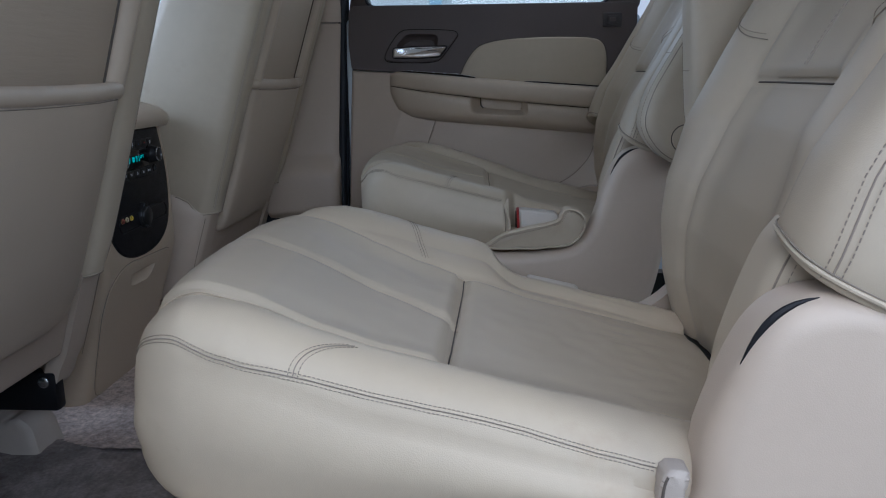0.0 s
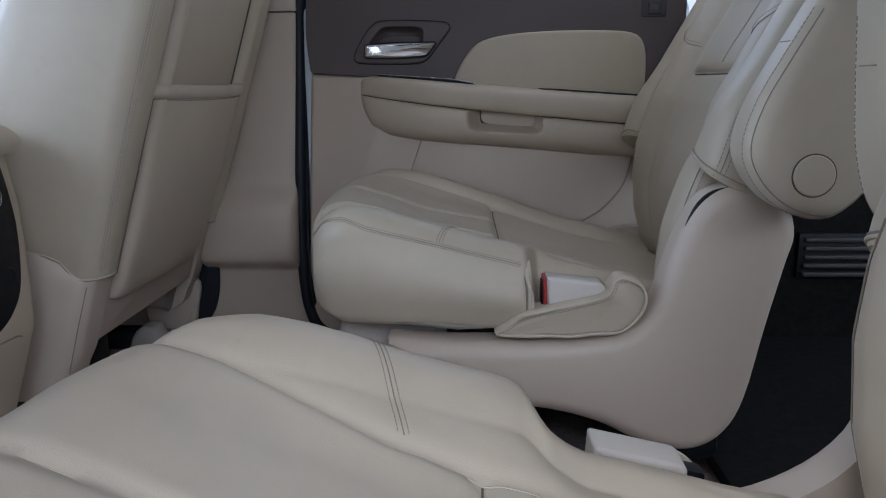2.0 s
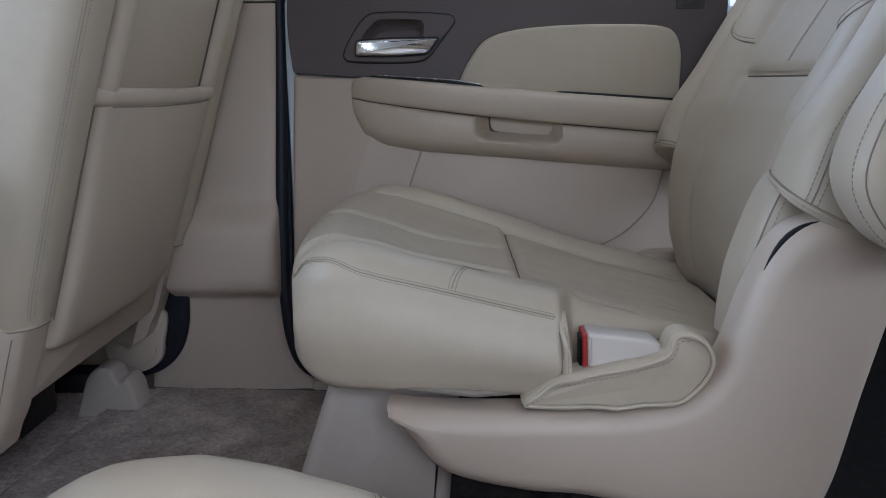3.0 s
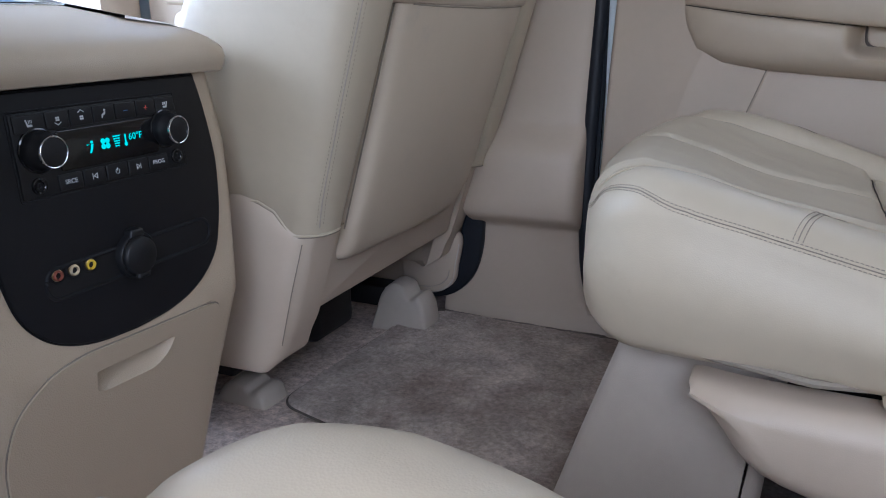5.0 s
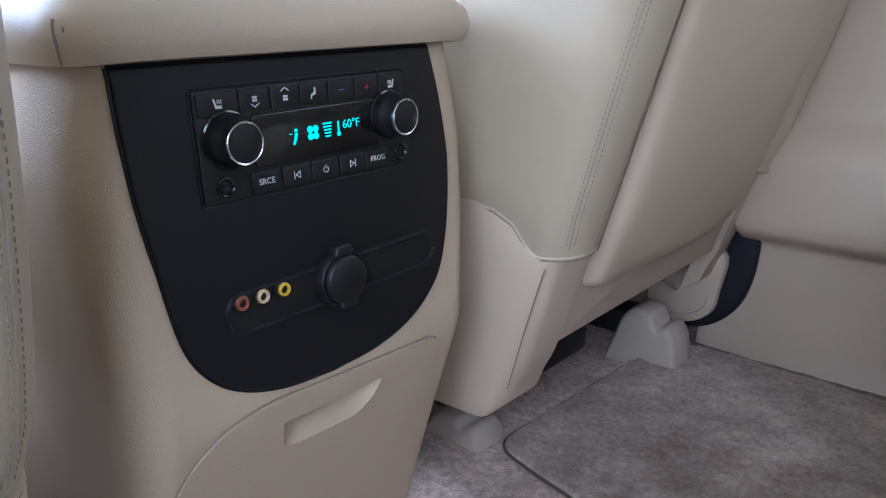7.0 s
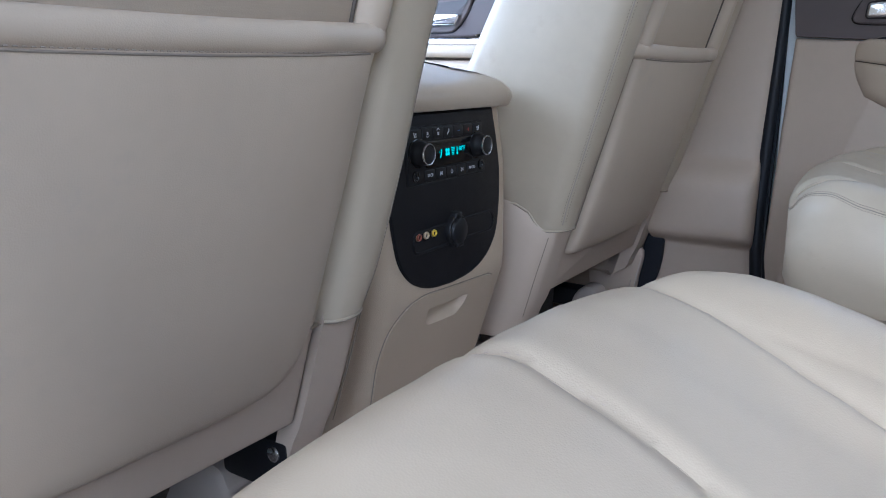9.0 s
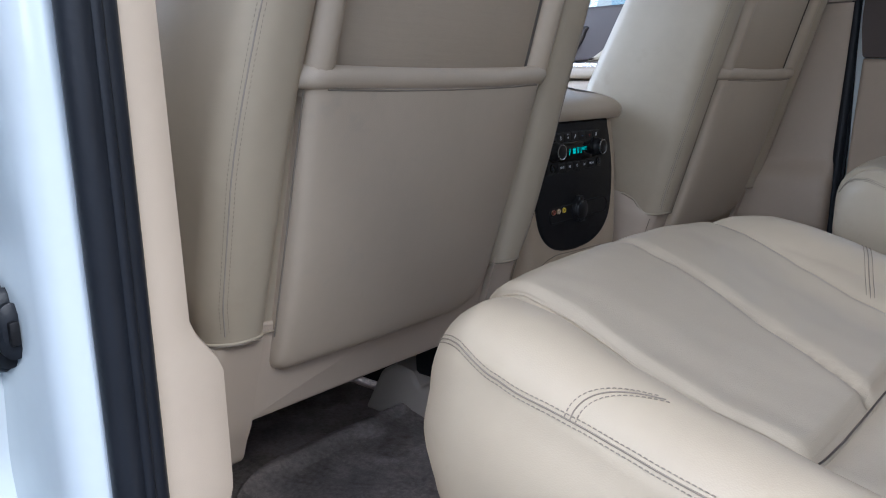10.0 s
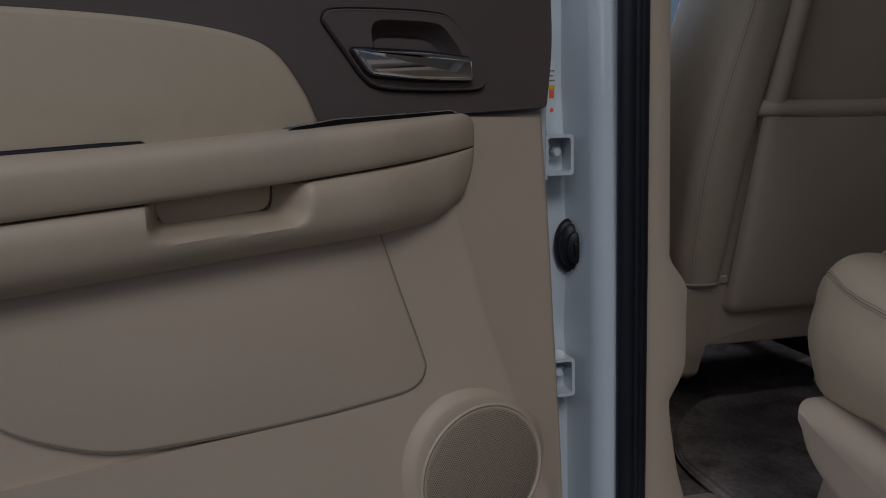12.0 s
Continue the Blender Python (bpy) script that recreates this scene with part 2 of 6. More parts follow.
def inset(p, d):
    """A closed 2D outline moved inward by d, less where it is narrow, without folds."""
    q = np.array(p, float)
    s = 1 if area2(p) > 0 else -1
    t = np.roll(q, -1, 0) - np.roll(q, 1, 0)
    n = np.stack((-t[:, 1], t[:, 0]), 1) * s
    n /= np.linalg.norm(n, axis=1)[:, None] + 1e-12
    far = np.full(len(q), abs(d))
    if d > 0:
        gap = q[None] - q[:, None]
        dist = np.linalg.norm(gap, axis=2) + 1e-9
        facing = ((n @ n.T) < -0.2) & ((gap * n[:, None]).sum(2) > 0.5 * dist)
        far = np.minimum(d, 0.46 * np.where(facing, dist, 9.0).min(1))
        for _ in range(3):
            far = np.minimum(far, (np.roll(far, 1) + far + np.roll(far, -1)) / 3 + 1e-5)
    out = q + n * (np.sign(d) * far)[:, None]
    was = np.roll(q, -1, 0) - q
    for _ in range(12):
        now = np.roll(out, -1, 0) - out
        bad = (now * was).sum(1) < 0
        if not bad.any():
            break
        for i in np.nonzero(bad)[0]:
            j = (i + 1) % len(out)
            out[i] = out[j] = (out[i] + out[j]) / 2
    return list(out)


def loft(rings, caps=True, bm=None, closed=True):
    bm = bm or bmesh.new()
    vs = [[bm.verts.new(q) for q in ring] for ring in rings]
    n = len(vs[0])
    for a, b in zip(vs, vs[1:]):
        for i in range(n if closed else n - 1):
            j = (i + 1) % n
            bm.faces.new((a[i], a[j], b[j], b[i]))
    if caps:
        bm.faces.new(vs[0])
        bm.faces.new(vs[-1])
    return bm


def slab(outline, to3d, w0, w1, bevel=0.0, steps=3, bm=None, both=False):
    """A plate with a 2D outline from depth w0 to its face at w1, the face's rim rounded."""
    p = [np.array(q, float) for q in outline]
    sg = 1 if w1 > w0 else -1
    levels = []
    if both and bevel:
        levels += [(bevel * (1 - math.sin(a)), w0 + sg * bevel * (1 - math.cos(a))) for a in (math.pi / 2 * i / steps for i in range(steps))]
    else:
        levels.append((0, w0))
    if bevel:
        levels += [(bevel * (1 - math.cos(a)), w1 - sg * bevel * (1 - math.sin(a))) for a in (math.pi / 2 * i / steps for i in range(steps + 1))]
    else:
        levels.append((0, w1))
    return loft([[to3d(*q, w) for q in inset(p, d)] if d else [to3d(*q, w) for q in p] for d, w in levels], True, bm)


def tube(pts, r, seg=8, closed=False, bm=None, flat=1.0):
    p = [Vector(q) for q in pts]
    k, rings = len(p), []
    up = Vector((0.13, 0.21, 1)).normalized()
    for i in range(k):
        t = (p[(i + 1) % k] - p[i - 1]) if closed else (p[min(i + 1, k - 1)] - p[max(i - 1, 0)])
        t.normalize()
        side = t.cross(up)
        if side.length < 0.05:
            side = t.cross(Vector((1, 0, 0)))
        side.normalize()
        nor = side.cross(t)
        rr = r[i] if hasattr(r, "__len__") else r
        rings.append([p[i] + side * (rr * math.cos(2 * math.pi * j / seg)) + nor * (rr * flat * math.sin(2 * math.pi * j / seg)) for j in range(seg)])
    if closed:
        rings.append(rings[0])
        return loft(rings, False, bm)
    return loft(rings, True, bm)


def stitches(pts, r=0.0008, dash=0.006, gap=0.004, bm=None):
    """Short raised threads along a path."""
    bm = bm or bmesh.new()
    p = [Vector(q) for q in pts]
    run, on, start, left = 0.0, True, p[0], dash
    for a, b in zip(p, p[1:]):
        d = (b - a).length
        if d < 1e-7:
            continue
        at = 0.0
        while d - at > left:
            at += left
            q = a.lerp(b, at / d)
            if on:
                thread(bm, start, q, r)
            else:
                start = q
            on = not on
            left = dash if on else gap
        left -= d - at
    return bm


def thread(bm, a, b, r):
    t = (b - a).normalized()
    s = t.cross(Vector((0.3, 0.2, 1))).normalized() * r
    n = s.cross(t).normalized() * r
    rings = [[q + s, q + n, q - s, q - n] for q in (a, a.lerp(b, 0.5) + n * 0.4, b)]
    loft(rings, True, bm)


def box(x0, x1, y0, y1, z0, z1, bevel=0.0, seg=2, bm=None):
    made = bmesh.new()
    bmesh.ops.create_cube(made, size=1.0)
    for v in made.verts:
        v.co = ((x0 + x1) / 2 + v.co.x * (x1 - x0), (y0 + y1) / 2 + v.co.y * (y1 - y0), (z0 + z1) / 2 + v.co.z * (z1 - z0))
    if bevel:
        bmesh.ops.bevel(made, geom=made.edges[:], offset=bevel, segments=seg, affect="EDGES", profile=0.5)
    if bm is None:
        return made
    add = {v: bm.verts.new(v.co) for v in made.verts}
    for f in made.faces:
        bm.faces.new([add[v] for v in f.verts])
    made.free()
    return bm


def turned(profile, center, axis, seg=28):
    """A body turned round an axis: profile rows of (radius, height)."""
    ax = Vector(axis).normalized()
    s = ax.cross(Vector((0, 0, 1)) if abs(ax.z) < 0.9 else Vector((1, 0, 0))).normalized()
    u = ax.cross(s)
    c = Vector(center)
    return loft([[c + ax * h + s * (r * math.cos(2 * math.pi * i / seg)) + u * (r * math.sin(2 * math.pi * i / seg)) for i in range(seg)] for r, h in profile])


def step(a, b, x):
    t = min(1.0, max(0.0, (x - a) / (b - a)))
    return t * t * (3 - 2 * t)


def table(x, xs, ys):
    return float(np.interp(x, xs, ys))


def words(text, size, to_world, thickness=0.0002):
    """Lettering with the built-in font as a bmesh; to_world maps (right, up, out)."""
    data = bpy.data.curves.new("lettering", "FONT")
    data.body, data.size, data.align_x, data.align_y, data.extrude = text, size, "CENTER", "CENTER", thickness
    data.resolution_u = 3
    ob = new("lettering", data)
    me = bpy.data.meshes.new_from_object(ob.evaluated_get(bpy.context.evaluated_depsgraph_get()))
    bpy.data.objects.remove(ob)
    bm = bmesh.new()
    bm.from_mesh(me)
    bpy.data.meshes.remove(me)
    for v in bm.verts:
        v.co = to_world(v.co.x, v.co.y, v.co.z)
    return bm


def plate_with_hole(outline, hole, to3d, w, depth_of):
    bm = bmesh.new()
    loops = []
    for ring_ in (outline, hole):
        vs = [bm.verts.new(to3d(q[0], q[1], w)) for q in ring_]
        loops.append([bm.edges.new((vs[i - 1], vs[i])) for i in range(len(vs))])
    bmesh.ops.triangle_fill(bm, use_beauty=True, edges=[e for l in loops for e in l])
    c = np.mean(hole, axis=0)
    rings = [[to3d(*(c + (q - c) * k), w - depth_of(*(c + (q - c) * k)) * (1 - k ** 6)) for q in hole] for k in (1.0, 0.985, 0.95, 0.88, 0.75, 0.5, 0.25, 0.02)]
    loft(rings, False, bm)
    rim = [[to3d(*q, w) for q in outline], [to3d(*q, w - 0.008) for q in inset(outline, -0.0015)]]
    loft(rim, False, bm)
    bmesh.ops.remove_doubles(bm, verts=bm.verts[:], dist=0.00002)
    return bm

# ---- the ground and what stands far outside ----
bm = bmesh.new()
bmesh.ops.create_grid(bm, x_segments=8, y_segments=8, size=1500)
structure("ground", bm, ASPHALT, "grey asphalt yard round the parked car")

hall = thing("white_building", (0, 16, 0), "long white building with pale blue posts across the yard", "building")
part("wall", box(-14, 12, 0, 4, 0, 4.6, 0.05), WALL_WHITE, hall)
part("roof", box(-14.4, 12.4, -0.5, 4.4, 4.6, 4.9, 0.05), PIPE_BLUE, hall)
for i in range(7):
    part("post", box(-13 + 4 * i, -12.75 + 4 * i, -0.42, -0.17, 0, 4.6, 0.02), PIPE_BLUE, hall)

# ---- the car's shell ----
CEIL = 1.86
bm = bmesh.new()
nx, ny = 190, 110
grid = []
for i in range(nx + 1):
    x = -1.6 + 3.9 * i / nx
    row = []
    for j in range(ny + 1):
        y = -0.845 + 1.69 * j / ny
        z = FLOOR + 0.012 * math.exp(-(y / 0.22) ** 4) + 0.004 * noise.noise((x * 9, y * 9, 0)) + 0.0025 * noise.noise((x * 31, y * 31, 3))
        z += 0.03 * step(0.80, 0.845, abs(y)) * (1 if y > 0 else 0)
        row.append(bm.verts.new((x, y, z)))
    grid.append(row)
for a, b in zip(grid, grid[1:]):
    for j in range(ny):
        bm.faces.new((a[j], a[j + 1], b[j + 1], b[j]))
structure("floor", bm, SHADED_CARPET, "stained taupe carpet on the car floor, darkened for shade")
structure("floor_1", box(-1.7, 2.35, -0.95, 0.95, 0.45, 0.60, 0.01), BLACK, "black underbody below the carpet")
structure("ceiling", box(-1.7, 2.35, -0.90, 0.90, CEIL, CEIL + 0.05, 0.01), HEADLINER, "pale cloth headliner under the roof")

# lower outer walls, rails and pillars that close the car round the camera
structure("wall_far", box(-1.7, 2.35, 0.875, 0.95, 0.5, 1.40, 0.01), PAINT, "white painted body side below the far windows")
structure("wall_far_rail", box(-1.7, 2.35, 0.86, 0.93, 1.77, CEIL + 0.02, 0.01), HEADLINER, "pale trim over the far windows")
structure("wall_far_rear", box(0.86, 2.35, 0.80, 0.875, 0.60, 1.42, 0.01), CARGO_SHADE, "cargo side with its shade put into a near-black colour")
# unseen quarter windows and pillars, added to carry the quarter fill lamps
structure("trim_pillar_far_rear", box(0.86, 1.03, 0.80, 0.875, 1.415, 1.80, 0.01), HEADLINER, "pale trim of the far rear pillar")
structure("trim_pillar_near_rear", box(0.92, 1.03, -0.92, -0.80, 1.415, 1.80, 0.01), HEADLINER, "pale trim of the near rear pillar")
for k, y in enumerate((0.86, -0.86)):
    pane = structure(f"window_{k + 1}", box(1.02, 2.32, y - 0.002, y + 0.002, 1.40, 1.79), GLASS, "fixed quarter window glass of the cargo space")
    pane.visible_shadow = False
structure("wall_near_front", box(-1.7, -0.34, -0.95, -0.86, 0.5, 1.44, 0.01), SHADED, "beige inner side of the closed front door")
structure("wall_near_rail", box(-1.7, 2.35, -0.93, -0.84, 1.77, CEIL + 0.02, 0.01), HEADLINER, "pale trim over the near doorway")
structure("wall_near_rear", box(0.92, 2.35, -0.95, -0.80, 0.5, 1.42, 0.01), SHADED, "grey-beige cargo side trim")
structure("wall_rear", box(2.30, 2.37, -0.9, 0.9, 0.5, 1.84, 0.01), SHADED, "closed tailgate trim")
structure("wall_front", box(-1.72, -1.66, -0.9, 0.9, 0.5, 1.36, 0.01), DASH, "dark firewall under the windscreen")
structure("trim_front_pillar", slab(rounded([(-1.66, 1.36), (-1.52, 1.36), (-1.05, 1.80), (-1.2, 1.80)], 0.02), lambda a, b, w: (a, w, b), 0.80, 0.90, 0.015), HEADLINER, "pale slanted windscreen pillar trim")
structure("trim_front_pillar_near", slab(rounded([(-1.66, 1.36), (-1.52, 1.36), (-1.05, 1.80), (-1.2, 1.80)], 0.02), lambda a, b, w: (a, w, b), -0.90, -0.80, 0.015), HEADLINER, "pale slanted windscreen pillar trim")
dash = thing("dashboard", (-1.5, 0, FLOOR), "dark dashboard under the windscreen", "dashboard")
part("body", slab(rounded([(-0.16, 0.0), (0.10, 0.05), (0.20, 0.35), (0.16, 0.55), (-0.16, 0.62)], 0.05), lambda a, b, w: (a, w, b), -0.80, 0.80, 0.04, both=True), DASH, dash)
part("end_panel", box(0.12, 0.367, 0.70, 0.812, 0.16, 0.630, 0.012), PLASTIC, dash, "beige panel closing the dashboard's end")
part("end_cap", box(0.05, 0.364, 0.70, 0.808, 0.636, 0.76, 0.02), BROWN, dash, "dark brown upper end")

structure("sill_near", box(-0.33, 0.95, -0.97, -0.835, 0.42, 0.655, 0.015), PAINT, "white painted door sill of the open doorway")
structure("sill_plate", box(-0.20, 0.92, -0.92, -0.80, 0.655, 0.682, 0.010), PLASTIC, "beige plastic scuff plate on the sill")
structure("sill_plate_far", box(-0.08, 0.80, 0.775, 0.87, 0.64, 0.690, 0.012), PLASTIC, "beige plastic scuff plate by the closed door")

# ---- far B-pillar: beige trim with a ledge, upper trim, rubber seal ----


def pillar_ring(z, xl, xr, w, base=0.80, back=0.872, s=1):
    f = base - w
    pts = [(xl, back), (xl, f + 0.004), (xl + 0.006, f), (xr - 0.022, f), (xr - 0.008, f + 0.004), (xr - 0.002, f + 0.012), (xr, f + 0.03), (xr, back)]
    return [(x, s * y, z) for x, y in pts]


bm = loft([pillar_ring(z, -0.40 if z < 0.86 else -0.34, table(z, [0.655, 0.68, 0.70, 0.73, 0.78, 0.86, 1.045, 1.41], [-0.02, -0.055, -0.09, -0.115, -0.124, -0.132, -0.130, -0.110]),
                       table(z, [0.65, 0.70, 0.855, 0.868, 0.885, 0.99, 1.005, 1.04, 1.055, 1.41], [0.022, 0.012, 0.008, 0.034, 0.060, 0.054, 0.046, 0.010, 0.004, 0.0]))
           for z in [0.655, 0.67, 0.68, 0.69, 0.70, 0.715, 0.73, 0.75, 0.78, 0.82, 0.85, 0.857, 0.864, 0.872, 0.88, 0.89, 0.91, 0.95, 0.98, 0.995, 1.01, 1.02, 1.03, 1.04, 1.05, 1.07, 1.15, 1.25, 1.35, 1.408]])
structure("trim_pillar_far", bm, PLASTIC, "beige plastic pillar trim with a moulded ledge")
bm = loft([pillar_ring(z, -0.33, -0.112, 0.006 - 0.03 * (z - 1.41)) for z in (1.411, 1.415, 1.6, 1.80)])
structure("trim_pillar_far_upper", bm, PLASTIC, "beige upper pillar trim")
far_seal = thing("door_seal", (-0.11, 0.80, FLOOR), "black rubber door seal round the closed door", "door seal", "door seals")
run = curve_through([(0.0, 0.018, 1.10), (-0.004, 0.016, 0.73), (-0.018, 0.008, 0.33), (-0.014, -0.004, 0.16), (0.002, -0.012, 0.075), (0.035, -0.014, 0.036), (0.09, -0.012, 0.026), (0.20, -0.010, 0.022), (0.7, -0.008, 0.022)], 8)
part("rubber_strip", tube(run, 0.0125, 10), RUBBER, far_seal)
part("inner_lip", tube([(q[0] + 0.012, q[1] + 0.008, q[2] + 0.002) for q in run], 0.006, 6), RUBBER, far_seal)

# ---- near B-pillar: white jamb, rubber seal, beige trim ----


def jamb_ring(z):
    lean = 0.03 * (z - 1.0) if z > 1.0 else 0.0
    pts = [(-0.195, -0.958), (-0.198, -0.972), (-0.206, -0.984), (-0.225, -0.990), (-0.285, -0.992), (-0.298, -0.997), (-0.302, -1.010), (-0.302, -1.045), (-0.298, -1.058),
           (-0.275, -1.066), (-0.262, -1.070), (-0.270, -1.078), (-0.45, -1.082), (-0.45, -0.93), (-0.30, -0.93), (-0.20, -0.94)]
    dent = 0.012 * math.exp(-((z - 0.93) / 0.05) ** 2) + 0.006 * math.exp(-((z - 1.30) / 0.06) ** 2)
    return [(x - lean - (dent if k in (4, 5, 6, 7) else 0), y, z) for k, (x, y) in enumerate(pts)]


jamb = structure("pillar_near", loft([jamb_ring(0.42 + 0.02 * i) for i in range(71)]), PAINT, "white painted door jamb of the open doorway")


def near_trim_ring(z):
    iy = table(z, [0.55, 0.66, 0.72, 0.80, 0.835, 0.87, 0.89, 1.0, 1.015, 1.035, 1.05, 1.40, 1.8],
               [-0.80, -0.845, -0.862, -0.875, -0.878, -0.858, -0.852, -0.852, -0.858, -0.874, -0.880, -0.884, -0.87])
    pts = [(-0.20, -0.924), (-0.190, -0.921), (-0.187, -0.915), (-0.188, iy - 0.012), (-0.191, iy - 0.004), (-0.199, iy), (-0.36, iy + 0.012), (-0.36, -0.924)]
    return [(x, y, z) for x, y in pts]


structure("trim_pillar_near", loft([near_trim_ring(0.55 + 0.0125 * i) for i in range(101)]), PLASTIC, "beige plastic pillar trim beside the open doorway")
near_seal = thing("door_seal", (-0.192, -0.94, FLOOR), "black rubber door seal up the open doorway", "door seal", "door seals")
for nm, dy, r, dx in (("rubber_strip", -0.012, 0.0135, 0.006), ("rubber_strip", 0.0095, 0.0105, 0.004), ("inner_lip", -0.0005, 0.006, 0.013)):
    part(nm, tube([(dx, dy, z) for z in (-0.20, -0.10, 0.0, 0.2, 0.4, 0.6, 0.8, 1.0, 1.14)], r, 12), RUBBER, near_seal)


def hinge(z):
    h = new("door_hinge")
    h.parent, h.location = jamb, (-0.287, -1.0135, z)
    h["label"] = "white painted steel door hinge with a bolt"
    b = rounded([(-0.032, -0.029), (0.011, -0.029), (0.011, 0.029), (-0.032, 0.029)], 0.006)
    c = rounded([(-0.027, -0.024), (0.0065, -0.024), (0.0065, 0.024), (-0.027, 0.024)], 0.004)
    n = len(b)
    rings = [[(w, q[0], q[1]) for q in b] for w in (-0.012, 0.036)] + [[(w, q[0], q[1]) for q in c] for w in (0.036, -0.006)]
    part("bracket", loft(rings, False), PAINT, h)
    part("leaf", box(-0.012, 0.001, -0.033, 0.012, -0.028, 0.028, 0.003), PAINT, h)
    part("bolt", turned([(0.0001, 0.022), (0.006, 0.022), (0.0085, 0.018), (0.009, 0.008), (0.0135, 0.007), (0.0135, 0.001)], (0.0, -0.008, 0.004), (1, 0, 0), 6), PAINT, h)
    part("knuckle", turned([(0.0001, -0.036), (0.007, -0.035), (0.007, 0.035), (0.0001, 0.036)], (0.03, -0.034, 0.0), (0, 0, 1), 14), PAINT, h)
    return h


hinge(1.195)
hinge(0.865)
boot = thing("door_check_boot", (-0.30, -0.995, 1.057), "black rubber boot round the door check strap", "rubber boot")
part("bellows", loft([[(h, r * 0.021 * math.cos(a), r * 0.038 * math.sin(a)) for a in (2 * math.pi * i / 28 for i in range(28))] for r, h in
                      ((1.0, 0.0), (1.08, 0.006), (1.0, 0.012), (0.86, 0.014), (0.9, 0.022), (0.78, 0.026), (0.6, 0.028), (0.62, 0.036), (0.42, 0.040), (0.1, 0.040))]), RUBBER, boot)
part("strap", box(0.0, 0.045, -0.005, 0.003, -0.010, 0.010, 0.002), BLACK, boot)
tag_plate = thing("warning_label", (-0.3125, -1.0095, 1.283), "white warning sticker with yellow and orange blocks on the jamb", "sticker")
part("paper", box(-0.003, -0.0005, -0.009, 0.004, -0.045, 0.048, 0.0), LABEL, tag_plate)
part("yellow_bar", box(-0.0005, 0.0004, -0.008, 0.003, 0.006, 0.012), YELLOW, tag_plate)
part("orange_block", box(-0.0005, 0.0004, -0.0065, 0.001, -0.006, 0.005), ORANGE, tag_plate)
part("orange_dot", turned([(0.0001, 0.0004), (0.003, 0.0004), (0.003, -0.0005)], (0, -0.003, -0.024), (1, 0, 0), 12), ORANGE, tag_plate)
for k in range(3):
    part("text_bar", box(-0.0005, 0.0004, -0.007, 0.002 - 0.002 * (k % 2), 0.018 + 0.007 * k, 0.0198 + 0.007 * k), INK, tag_plate)

# ---- doors ----


